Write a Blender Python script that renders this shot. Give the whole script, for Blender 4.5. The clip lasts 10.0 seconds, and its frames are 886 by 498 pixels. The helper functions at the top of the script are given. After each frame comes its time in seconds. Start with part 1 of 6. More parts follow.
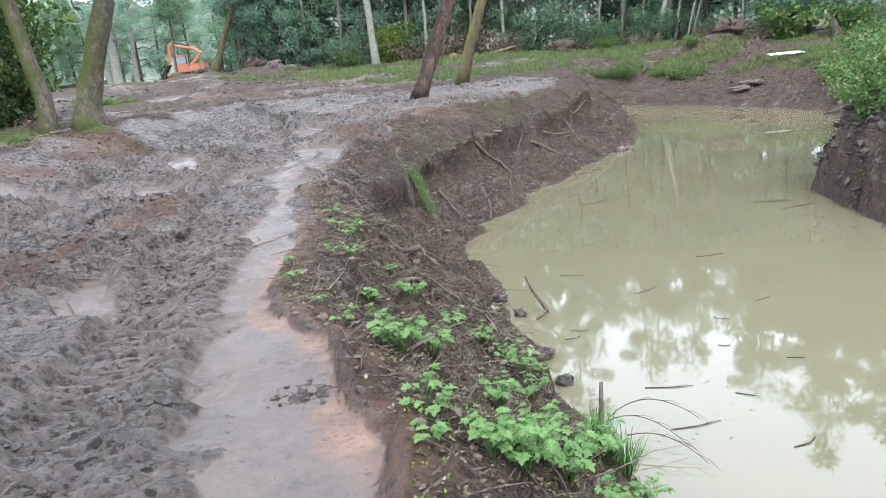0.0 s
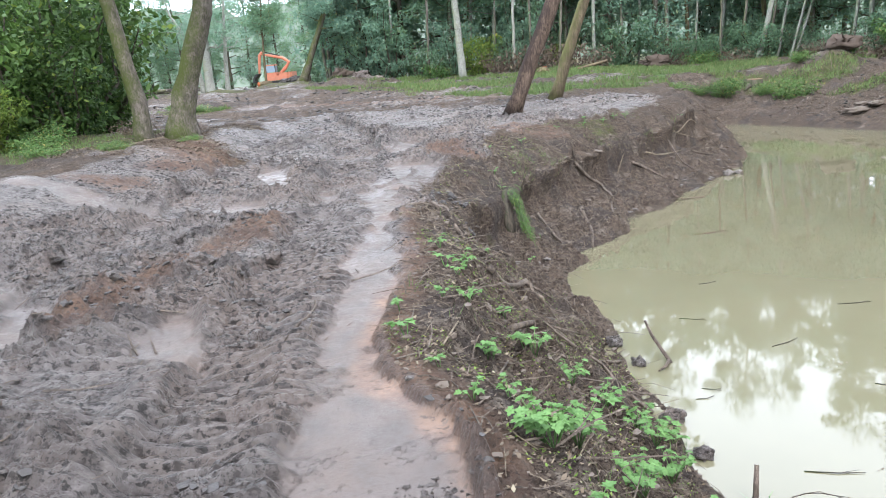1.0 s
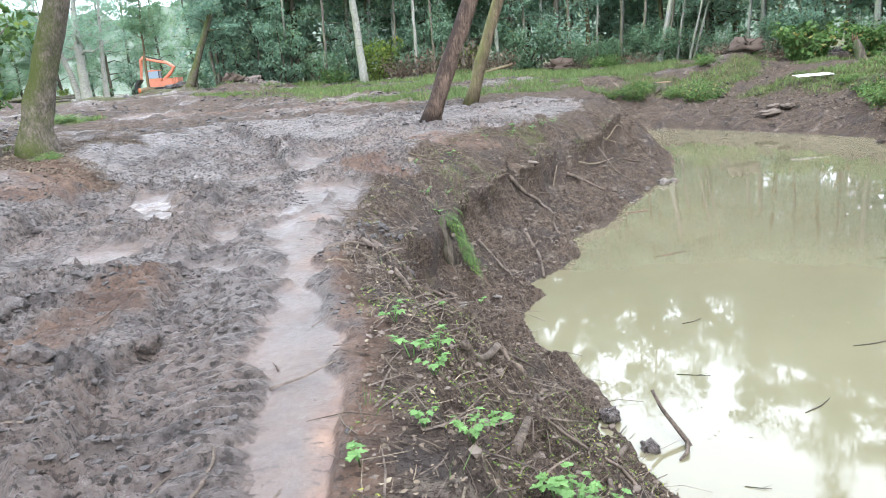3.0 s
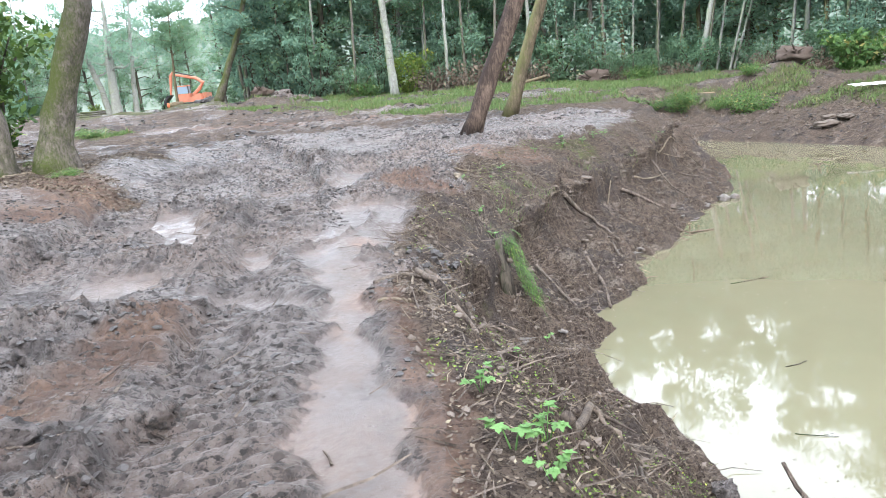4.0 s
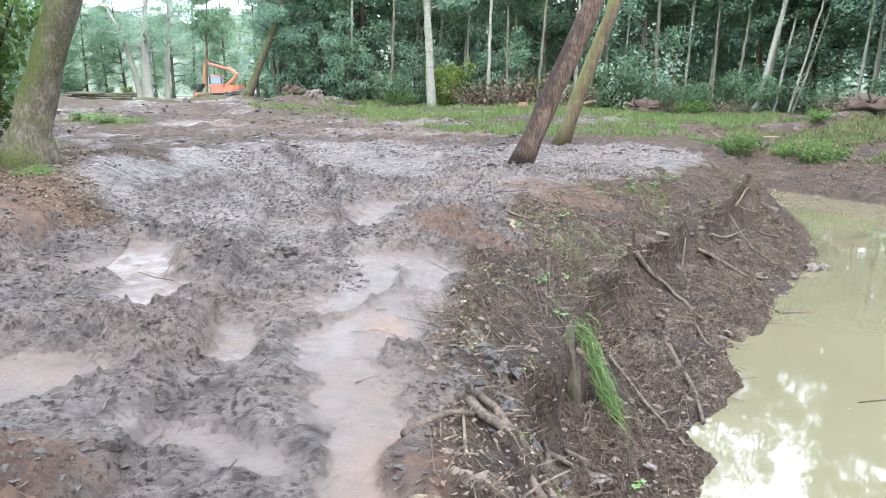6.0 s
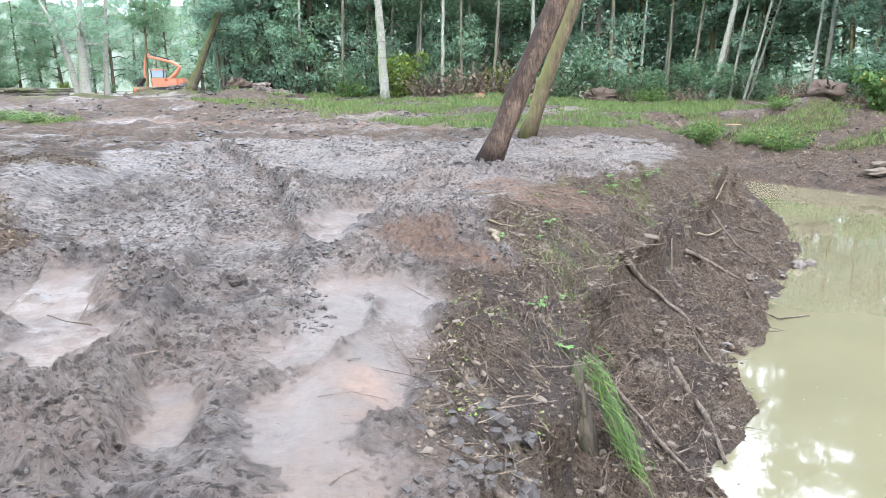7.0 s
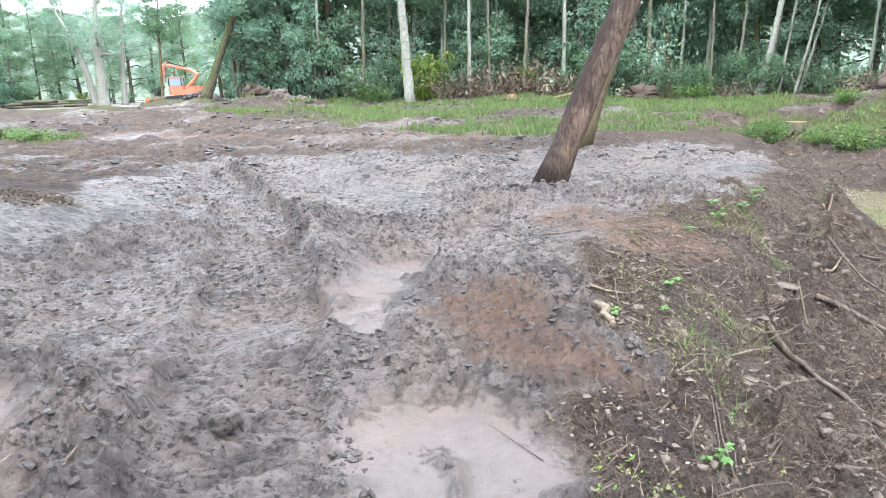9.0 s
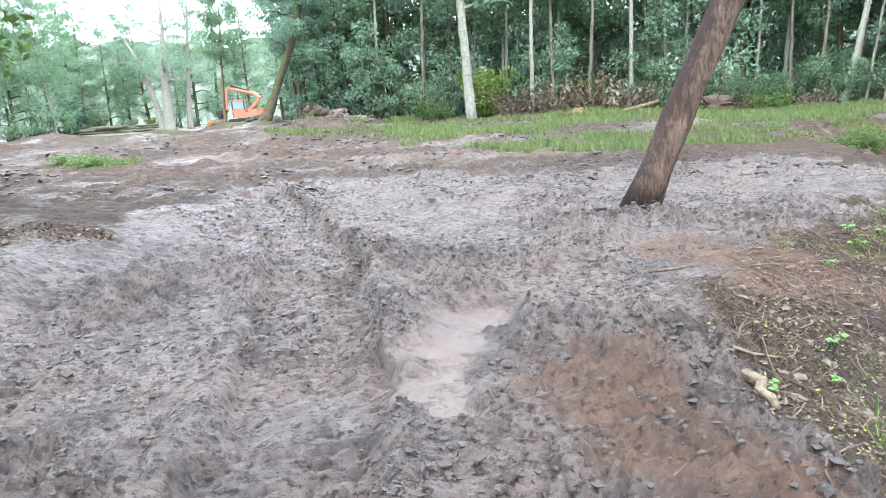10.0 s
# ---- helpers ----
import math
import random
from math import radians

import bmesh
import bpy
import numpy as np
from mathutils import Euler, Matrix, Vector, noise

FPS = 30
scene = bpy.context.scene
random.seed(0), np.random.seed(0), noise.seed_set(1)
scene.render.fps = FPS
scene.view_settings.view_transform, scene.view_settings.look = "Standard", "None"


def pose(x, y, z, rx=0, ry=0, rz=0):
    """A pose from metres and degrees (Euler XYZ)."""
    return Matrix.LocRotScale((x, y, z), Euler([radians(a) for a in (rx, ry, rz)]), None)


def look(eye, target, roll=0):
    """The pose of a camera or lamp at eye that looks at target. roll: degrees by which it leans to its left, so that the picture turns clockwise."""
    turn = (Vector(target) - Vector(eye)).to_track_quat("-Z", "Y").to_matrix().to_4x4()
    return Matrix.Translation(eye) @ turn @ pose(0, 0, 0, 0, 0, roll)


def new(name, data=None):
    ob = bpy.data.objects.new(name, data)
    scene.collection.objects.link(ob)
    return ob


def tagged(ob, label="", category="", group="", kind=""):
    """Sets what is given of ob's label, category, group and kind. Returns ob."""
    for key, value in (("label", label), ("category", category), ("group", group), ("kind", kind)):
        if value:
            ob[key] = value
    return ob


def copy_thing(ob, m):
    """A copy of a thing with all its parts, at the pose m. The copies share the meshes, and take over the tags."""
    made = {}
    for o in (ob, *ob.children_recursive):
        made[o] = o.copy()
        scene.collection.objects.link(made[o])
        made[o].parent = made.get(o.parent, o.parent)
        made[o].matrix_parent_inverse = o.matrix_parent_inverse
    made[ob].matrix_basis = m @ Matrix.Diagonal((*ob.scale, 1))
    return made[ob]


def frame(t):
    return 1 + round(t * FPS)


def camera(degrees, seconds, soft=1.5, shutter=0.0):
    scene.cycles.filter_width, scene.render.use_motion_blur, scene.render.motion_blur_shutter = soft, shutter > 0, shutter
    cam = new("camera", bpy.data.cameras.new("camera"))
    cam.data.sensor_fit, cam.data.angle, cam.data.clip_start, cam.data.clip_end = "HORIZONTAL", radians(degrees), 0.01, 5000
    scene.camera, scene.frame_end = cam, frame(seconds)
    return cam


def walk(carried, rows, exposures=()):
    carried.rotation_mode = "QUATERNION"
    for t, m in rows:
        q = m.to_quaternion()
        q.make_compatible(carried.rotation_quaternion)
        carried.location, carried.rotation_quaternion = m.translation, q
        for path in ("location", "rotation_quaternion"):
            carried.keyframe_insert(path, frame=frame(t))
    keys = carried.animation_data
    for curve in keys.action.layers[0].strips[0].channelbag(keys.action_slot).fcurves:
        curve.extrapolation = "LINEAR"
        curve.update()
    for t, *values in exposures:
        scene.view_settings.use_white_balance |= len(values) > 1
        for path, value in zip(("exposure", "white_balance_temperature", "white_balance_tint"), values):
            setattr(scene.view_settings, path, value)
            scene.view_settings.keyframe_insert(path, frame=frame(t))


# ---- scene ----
cam = camera(62.5, 10.0, 0.7)
PATH = [
    (0, (0.032, -0.461, 1.594), (-0.042, 1.465, 1.06), -5.7),
    (0.5, (-0.137, -0.003, 1.637), (-0.254, 1.929, 1.132), -6.1),
    (1, (-0.377, 0.359, 1.644), (-0.648, 2.28, 1.158), -4.8),
    (1.5, (-0.545, 0.785, 1.624), (-0.718, 2.677, 0.997), -5.9),
    (2, (-0.691, 1.383, 1.625), (-1.008, 3.246, 0.97), -5.6),
    (2.5, (-0.76, 1.807, 1.632), (-0.818, 3.732, 1.094), -4.2),
    (2.7, (-0.837, 2.023, 1.62), (-0.817, 3.962, 1.13), -4.6),
    (3.8, (-1.263, 3.256, 1.588), (-1.353, 5.186, 1.071), -6.2),
    (4, (-1.315, 3.467, 1.521), (-1.379, 5.414, 1.068), -5.3),
    (4.5, (-1.379, 4.048, 1.54), (-1.414, 5.978, 1.017), -4.2),
    (5, (-1.493, 4.641, 1.57), (-1.387, 6.573, 1.064), -4.8),
    (5.5, (-1.547, 5.17, 1.578), (-1.658, 7.108, 1.094), -3.9),
    (5.7, (-1.593, 5.394, 1.593), (-1.746, 7.344, 1.175), -1.1),
    (7, (-1.931, 6.835, 1.632), (-1.917, 8.785, 1.187), -0.7),
    (7.5, (-1.997, 7.356, 1.676), (-1.812, 9.288, 1.194), -4.9),
    (8, (-2.139, 7.975, 1.7), (-2.166, 9.926, 1.26), -4.2),
    (8.5, (-2.242, 8.539, 1.716), (-2.245, 10.473, 1.208), -6.2),
    (9, (-2.355, 9.19, 1.722), (-2.401, 11.14, 1.278), -2.3),
    (9.5, (-2.451, 9.768, 1.742), (-2.506, 11.719, 1.304), -1.2),
    (10, (-2.592, 10.343, 1.685), (-2.797, 12.293, 1.294), -3.8),
]
walk(cam, [(t, look(eye, target, roll)) for t, eye, target, roll in PATH], [(0, 0.98), (0.8, 1.09), (2.5, 1.29), (5.5, 1.48), (7.5, 1.60), (10, 1.72)])

# ---- light ----
world = bpy.data.worlds.new("overcast")
scene.world = world
world.use_nodes = True
wn = world.node_tree
sky = wn.nodes.new("ShaderNodeTexSky")
sky.sky_type, sky.sun_disc = "NISHITA", False
sky.sun_elevation, sky.sun_rotation = radians(50), radians(162)
sky.air_density, sky.dust_density = 1.0, 4.0
cloud = wn.nodes.new("ShaderNodeMix")
cloud.data_type = "RGBA"
cloud.inputs["Factor"].default_value = 0.88
cloud.inputs["B"].default_value = (46.0, 51.5, 60.5, 1)
wn.links.new(sky.outputs[0], cloud.inputs["A"])
back = wn.nodes["Background"]
wn.links.new(cloud.outputs["Result"], back.inputs["Color"])
back.inputs["Strength"].default_value = 0.05
sun = new("sun", bpy.data.lights.new("sun", "SUN"))
sun.data.energy, sun.data.angle, sun.data.color = 1.5, radians(25), (1.0, 0.96, 0.9)
sun.matrix_world = look((3.0, -9.0, 11.5), (0, 0, 0))
scene.view_settings.exposure = 0.0

# ---- node helpers ----


def material(name):
    m = bpy.data.materials.new(name)
    m.use_nodes = True
    nt = m.node_tree
    return m, nt, nt.nodes["Principled BSDF"]


def node(nt, kind, values=None, **links):
    n = nt.nodes.new(kind)
    for k, v in (values or {}).items():
        n.inputs[k].default_value = v
    for k, v in links.items():
        nt.links.new(v, n.inputs[k])
    return n


def noise_tex(nt, coord, scale, detail=6.0, rough=0.6, distort=0.0):
    return node(nt, "ShaderNodeTexNoise", {"Scale": scale, "Detail": detail, "Roughness": rough, "Distortion": distort}, Vector=coord).outputs["Fac"]


def ramp(nt, fac, stops):
    n = nt.nodes.new("ShaderNodeValToRGB")
    el = n.color_ramp.elements
    while len(el) < len(stops):
        el.new(0.5)
    for e, (p, c) in zip(el, stops):
        e.position, e.color = p, (*c, 1) if len(c) == 3 else c
    nt.links.new(fac, n.inputs["Fac"])
    return n.outputs["Color"]


def grey(nt, fac, lo, hi, a=0.0, b=1.0):
    n = node(nt, "ShaderNodeMapRange", {"From Min": lo, "From Max": hi, "To Min": a, "To Max": b}, Value=fac)
    return n.outputs["Result"]


def mix(nt, fac, a, b):
    n = nt.nodes.new("ShaderNodeMix")
    n.data_type = "RGBA"
    for sock, v in (("Factor", fac), ("A", a), ("B", b)):
        if isinstance(v, tuple):
            n.inputs[sock].default_value = (*v, 1)
        elif isinstance(v, float):
            n.inputs[sock].default_value = v
        else:
            nt.links.new(v, n.inputs[sock])
    return n.outputs["Result"]


def calc(nt, op, a, b=0.0, c=0.0):
    n = nt.nodes.new("ShaderNodeMath")
    n.operation = op
    for i, v in enumerate((a, b, c)):
        if isinstance(v, (float, int)):
            n.inputs[i].default_value = v
        else:
            nt.links.new(v, n.inputs[i])
    return n.outputs[0]


def bump(nt, height, strength, distance, normal=None):
    n = node(nt, "ShaderNodeBump", {"Strength": strength, "Distance": distance}, Height=height)
    if normal is not None:
        nt.links.new(normal, n.inputs["Normal"])
    return n.outputs["Normal"]


def most_of(nt, a, b):
    return calc(nt, "MAXIMUM", a, b)


def place(nt):
    return nt.nodes.new("ShaderNodeNewGeometry").outputs["Position"]


def own(nt):
    return nt.nodes.new("ShaderNodeTexCoord").outputs["Object"]


def luck(nt):
    return nt.nodes.new("ShaderNodeObjectInfo").outputs["Random"]


def island(nt):
    return nt.nodes.new("ShaderNodeNewGeometry").outputs["Random Per Island"]


def attr(nt, name):
    n = nt.nodes.new("ShaderNodeAttribute")
    n.attribute_name = name
    return n.outputs["Fac"]


# ---- materials ----


def mud_material():
    m, nt, b = material("wet_mud")
    p = place(nt)
    big = noise_tex(nt, p, 0.6, 5)
    mid = noise_tex(nt, p, 3.2, 8, 0.65)
    fine = noise_tex(nt, p, 24.0, 8, 0.72, 0.15)
    grit = noise_tex(nt, p, 95.0, 5, 0.7)
    clump = noise_tex(nt, p, 8.0, 7, 0.68, 0.2)
    warp = nt.nodes.new("ShaderNodeTexNoise")
    warp.inputs["Scale"].default_value, warp.inputs["Detail"].default_value = 9.0, 4.0
    nt.links.new(p, warp.inputs["Vector"])
    bent_p = node(nt, "ShaderNodeVectorMath")
    bent_p.operation = "MULTIPLY_ADD"
    nt.links.new(warp.outputs["Color"], bent_p.inputs[0])
    bent_p.inputs[1].default_value = (0.05, 0.05, 0.05)
    nt.links.new(p, bent_p.inputs[2])
    crumb = node(nt, "ShaderNodeTexVoronoi", {"Scale": 15.0}, Vector=bent_p.outputs["Vector"]).outputs["Distance"]
    crumb2 = node(nt, "ShaderNodeTexVoronoi", {"Scale": 38.0}, Vector=bent_p.outputs["Vector"]).outputs["Distance"]
    wob = calc(nt, "ADD", calc(nt, "MULTIPLY_ADD", mid, 1.1, -0.55), calc(nt, "MULTIPLY_ADD", fine, 1.3, -0.65))

    def edge(name, lo, hi):
        return grey(nt, calc(nt, "ADD", attr(nt, name), wob), lo, hi)

    silt, clay = edge("silt", 0.32, 0.68), edge("clay", 0.16, 0.98)
    litter, grass = edge("litter", 0.35, 0.65), edge("grass", 0.35, 0.65)
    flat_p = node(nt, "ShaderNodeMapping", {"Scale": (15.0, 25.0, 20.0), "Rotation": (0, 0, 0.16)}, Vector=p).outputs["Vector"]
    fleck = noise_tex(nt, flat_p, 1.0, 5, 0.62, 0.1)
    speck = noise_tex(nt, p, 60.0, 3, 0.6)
    mud = mix(nt, grey(nt, mid, 0.40, 0.62), (0.133, 0.110, 0.103), (0.202, 0.175, 0.163))
    mud = mix(nt, grey(nt, big, 0.46, 0.58, 0, 0.7), mud, (0.184, 0.139, 0.118))
    mud = mix(nt, grey(nt, fine, 0.54, 0.64, 0, 0.5), mud, (0.282, 0.245, 0.231))
    mud = mix(nt, grey(nt, noise_tex(nt, p, 1.3, 6, 0.66), 0.53, 0.61, 0, 0.65), mud, (0.067, 0.057, 0.056))
    mud = mix(nt, grey(nt, clump, 0.52, 0.60, 0, 0.5), mud, (0.076, 0.063, 0.059))
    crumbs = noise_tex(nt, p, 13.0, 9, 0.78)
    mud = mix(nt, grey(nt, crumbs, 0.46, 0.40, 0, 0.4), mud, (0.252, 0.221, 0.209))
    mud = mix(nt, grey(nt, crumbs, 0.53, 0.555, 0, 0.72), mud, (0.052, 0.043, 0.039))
    # dark flecks: bits of dirt, and painted shade for the mud's fine cracks
    dirt_shade = most_of(nt, grey(nt, fleck, 0.565, 0.605, 0, 0.85), grey(nt, speck, 0.63, 0.67, 0, 0.75))
    mud = mix(nt, dirt_shade, mud, (0.024, 0.020, 0.018))
    soil = mix(nt, grey(nt, fine, 0.40, 0.62), (0.052, 0.039, 0.033), (0.136, 0.105, 0.083))
    soil = mix(nt, grey(nt, mid, 0.52, 0.64, 0, 0.7), soil, (0.142, 0.107, 0.084))
    soil = mix(nt, grey(nt, noise_tex(nt, p, 1.1, 6, 0.65), 0.50, 0.60, 0, 0.75), soil, (0.067, 0.057, 0.054))
    soil = mix(nt, grey(nt, noise_tex(nt, p, 2.3, 7, 0.7), 0.57, 0.64, 0, 0.6), soil, (0.244, 0.203, 0.165))
    soil = mix(nt, most_of(nt, grey(nt, fleck, 0.55, 0.6, 0, 0.6), grey(nt, speck, 0.56, 0.61, 0, 0.8)), soil, (0.027, 0.020, 0.017))
    soil = mix(nt, grey(nt, grit, 0.62, 0.69, 0, 0.65), soil, (0.366, 0.319, 0.257))
    red = mix(nt, grey(nt, mid, 0.40, 0.60), (0.121, 0.078, 0.062), (0.189, 0.122, 0.090))
    red = mix(nt, grey(nt, fine, 0.48, 0.62, 0, 0.8), red, (0.103, 0.084, 0.074))
    red = mix(nt, grey(nt, fleck, 0.57, 0.64, 0, 0.7), red, (0.040, 0.032, 0.028))
    pale = mix(nt, grey(nt, big, 0.42, 0.58), (0.086, 0.070, 0.064), (0.095, 0.070, 0.058))
    pale = mix(nt, grey(nt, mid, 0.48, 0.62, 0, 0.8), pale, (0.068, 0.057, 0.052))
    pale = mix(nt, grey(nt, fine, 0.57, 0.66, 0, 0.6), pale, (0.051, 0.040, 0.036))
    pale = mix(nt, grey(nt, crumbs, 0.58, 0.62, 0, 0.6), pale, (0.031, 0.025, 0.023))
    turf = mix(nt, grey(nt, mid, 0.42, 0.58), (0.044, 0.050, 0.020), (0.085, 0.095, 0.036))
    turf = mix(nt, grey(nt, fine, 0.46, 0.58, 0, 0.8), turf, (0.080, 0.066, 0.048))
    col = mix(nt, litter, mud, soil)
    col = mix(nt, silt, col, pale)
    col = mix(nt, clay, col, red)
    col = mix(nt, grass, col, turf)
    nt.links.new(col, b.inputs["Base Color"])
    damp = calc(nt, "ADD", noise_tex(nt, p, 1.7, 4, 0.6), calc(nt, "MULTIPLY_ADD", clump, 0.8, -0.4))
    dry = most_of(nt, most_of(nt, litter, calc(nt, "MULTIPLY", clay, 0.6)), grass)
    wet = calc(nt, "MULTIPLY_ADD", dry, -1.0, 1.0)
    rough = calc(nt, "ADD", grey(nt, fine, 0.38, 0.62, 0.25, 0.40), grey(nt, damp, 0.42, 0.58, 0.16, -0.05))
    rough = calc(nt, "MULTIPLY_ADD", dry, 0.32, rough)
    rough = calc(nt, "MULTIPLY_ADD", silt, 0.07, rough)
    nt.links.new(rough, b.inputs["Roughness"])
    b.inputs["IOR"].default_value = 1.36
    nt.links.new(calc(nt, "MULTIPLY_ADD", wet, 0.44, 0.05), b.inputs["Specular IOR Level"])
    calm = calc(nt, "MULTIPLY_ADD", silt, -0.93, 1.0)
    billow = calc(nt, "ABSOLUTE", calc(nt, "SUBTRACT", crumbs, 0.5))
    h = calc(nt, "ADD", calc(nt, "MULTIPLY", billow, 3.4), calc(nt, "MULTIPLY", fine, 0.45))
    h = calc(nt, "SUBTRACT", h, calc(nt, "MULTIPLY", grey(nt, fleck, 0.54, 0.64), 0.12))
    h = calc(nt, "SUBTRACT", h, calc(nt, "MULTIPLY", crumb, 0.40))
    h = calc(nt, "SUBTRACT", h, calc(nt, "MULTIPLY", crumb2, 0.22))
    h = calc(nt, "MULTIPLY", h, calm)
    nt.links.new(bump(nt, h, 1.0, 0.034), b.inputs["Normal"])
    return m


def water_material():
    m, nt, b = material("murky_water")
    p = place(nt)
    big = noise_tex(nt, p, 0.35, 4)
    col = mix(nt, grey(nt, big, 0.35, 0.65), (0.113, 0.102, 0.064), (0.127, 0.114, 0.072))
    nt.links.new(col, b.inputs["Base Color"])
    nt.links.new(grey(nt, noise_tex(nt, p, 0.9, 3), 0.4, 0.6, 0.024, 0.042), b.inputs["Roughness"])
    b.inputs["IOR"].default_value = 1.5
    return m


def bark_material(name, dark, light, moss=0.0, moss_col=(0.09, 0.11, 0.025), rough=0.85, stretch=0.22, band=None):
    m, nt, b = material(name)
    mp = node(nt, "ShaderNodeMapping", {"Scale": (1, 1, stretch)}, Vector=own(nt))
    v = mp.outputs["Vector"]
    n1 = noise_tex(nt, v, 9.0, 8, 0.7)
    n2 = noise_tex(nt, own(nt), 1.6, 5)
    n3 = noise_tex(nt, v, 30.0, 7, 0.72)
    col = mix(nt, grey(nt, n1, 0.36, 0.66), dark, light)
    col = mix(nt, grey(nt, n3, 0.50, 0.60, 0, 0.6), col, tuple(0.55 * c for c in dark))
    if band:
        mb = node(nt, "ShaderNodeMapping", {"Scale": (0.5, 0.5, 6)}, Vector=own(nt))
        col = mix(nt, grey(nt, noise_tex(nt, mb.outputs["Vector"], 2.2, 3), 0.6, 0.68), col, band)
    if moss:
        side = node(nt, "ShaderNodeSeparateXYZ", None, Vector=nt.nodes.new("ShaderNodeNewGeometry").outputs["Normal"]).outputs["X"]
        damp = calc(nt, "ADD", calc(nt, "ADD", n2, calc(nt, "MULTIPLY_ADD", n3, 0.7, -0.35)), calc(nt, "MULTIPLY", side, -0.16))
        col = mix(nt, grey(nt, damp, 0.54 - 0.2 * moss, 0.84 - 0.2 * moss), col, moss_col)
    nt.links.new(col, b.inputs["Base Color"])
    b.inputs["Roughness"].default_value = rough
    b.inputs["Specular IOR Level"].default_value = 0.15
    nt.links.new(bump(nt, calc(nt, "MULTIPLY_ADD", n3, 0.5, n1), 0.9, 0.05), b.inputs["Normal"])
    return m


def leaf_material(name, dark, light, through_col=0.35, odd=None, patch=1.2):
    m, nt, b = material(name)
    n = noise_tex(nt, own(nt), patch, 3)
    f = calc(nt, "ADD", calc(nt, "MULTIPLY", island(nt), 0.6), calc(nt, "MULTIPLY", n, 0.6))
    f = calc(nt, "ADD", f, calc(nt, "MULTIPLY_ADD", luck(nt), 0.3, -0.15))
    col = mix(nt, grey(nt, f, 0.25, 0.95), dark, light)
    if odd:
        col = mix(nt, grey(nt, island(nt), 0.93, 0.96), col, odd)
    nt.links.new(col, b.inputs["Base Color"])
    b.inputs["Roughness"].default_value = 0.55
    b.inputs["Specular IOR Level"].default_value = 0.2
    tr = node(nt, "ShaderNodeBsdfTranslucent", None, Color=col)
    ms = node(nt, "ShaderNodeMixShader", {"Fac": through_col})
    nt.links.new(b.outputs[0], ms.inputs[1])
    nt.links.new(tr.outputs[0], ms.inputs[2])
    nt.links.new(ms.outputs[0], nt.nodes["Material Output"].inputs["Surface"])
    return m


def plain_material(name, col, rough=0.6, metal=0.0, dirt_shade=(0.08, 0.065, 0.05), amount=0.5, scale=6.0, relief=0.004):
    m, nt, b = material(name)
    n = noise_tex(nt, own(nt), scale, 7, 0.65)
    nt.links.new(mix(nt, grey(nt, n, 0.48, 0.75, 0, amount), col, dirt_shade), b.inputs["Base Color"])
    nt.links.new(grey(nt, n, 0.3, 0.7, rough - 0.08, min(1.0, rough + 0.15)), b.inputs["Roughness"])
    b.inputs["Metallic"].default_value = metal
    b.inputs["Specular IOR Level"].default_value = 0.25
    nt.links.new(bump(nt, n, 0.5, relief), b.inputs["Normal"])
    return m


MUD = mud_material()
WATER = water_material()
# brown bark's moss colour is a darker brown, mostly on the -x side
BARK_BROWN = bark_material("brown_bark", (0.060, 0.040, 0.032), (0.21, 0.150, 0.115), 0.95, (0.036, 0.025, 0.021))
BARK_TAN = bark_material("tan_bark", (0.075, 0.058, 0.038), (0.20, 0.152, 0.10), 0.5, (0.12, 0.12, 0.045))
BARK_OAK = bark_material("mossy_bark", (0.060, 0.050, 0.042), (0.190, 0.160, 0.135), 1.15, (0.060, 0.072, 0.020), stretch=0.55)
BARK_GREY = bark_material("grey_bark", (0.075, 0.066, 0.056), (0.19, 0.17, 0.145), 0.4, (0.10, 0.12, 0.05))
BARK_BIRCH = bark_material("birch_bark", (0.17, 0.17, 0.148), (0.30, 0.30, 0.272), 0.25, (0.22, 0.24, 0.15), 0.6, 0.5, (0.10, 0.09, 0.08))
BARK_DARK = bark_material("dark_bark", (0.035, 0.03, 0.025), (0.12, 0.10, 0.08), 0.5, (0.05, 0.07, 0.025))
TWIG = bark_material("wet_twig", (0.055, 0.042, 0.035), (0.18, 0.14, 0.11), 0.0, rough=0.6)
TWIG_PALE = bark_material("pale_twig", (0.11, 0.083, 0.060), (0.26, 0.21, 0.15), 0.0, rough=0.7)
# these two greens are lightened and blued to stand in for haze
LEAF_WOOD = leaf_material("woodland_leaf_hazed", (0.110, 0.197, 0.121), (0.209, 0.333, 0.197), 0.55, (0.183, 0.212, 0.093))
LEAF_BLUE = leaf_material("willow_leaf_hazed", (0.123, 0.214, 0.158), (0.229, 0.355, 0.245), 0.55, (0.229, 0.287, 0.171))
LEAF_LIGHT = leaf_material("light_leaf", (0.065, 0.11, 0.022), (0.17, 0.24, 0.05), 0.4, (0.28, 0.28, 0.06))
LEAF_HEDGE = leaf_material("hedge_leaf", (0.024, 0.050, 0.016), (0.085, 0.15, 0.036), 0.3, (0.15, 0.2, 0.04))
LEAF_NETTLE = leaf_material("nettle_leaf", (0.052, 0.118, 0.036), (0.155, 0.275, 0.090), 0.35, patch=6.0)
LEAF_BRAMBLE = leaf_material("bramble_leaf", (0.042, 0.090, 0.024), (0.125, 0.215, 0.064), 0.35, (0.28, 0.24, 0.08))
GRASS = leaf_material("grass_blade", (0.066, 0.102, 0.034), (0.150, 0.212, 0.078), 0.35, (0.24, 0.21, 0.10))
DEAD = leaf_material("dead_leaf", (0.050, 0.036, 0.027), (0.150, 0.112, 0.078), 0.15, (0.215, 0.18, 0.125))
ORANGE = plain_material("orange_paint", (0.43, 0.16, 0.10), 0.4, amount=0.35, scale=2.5)
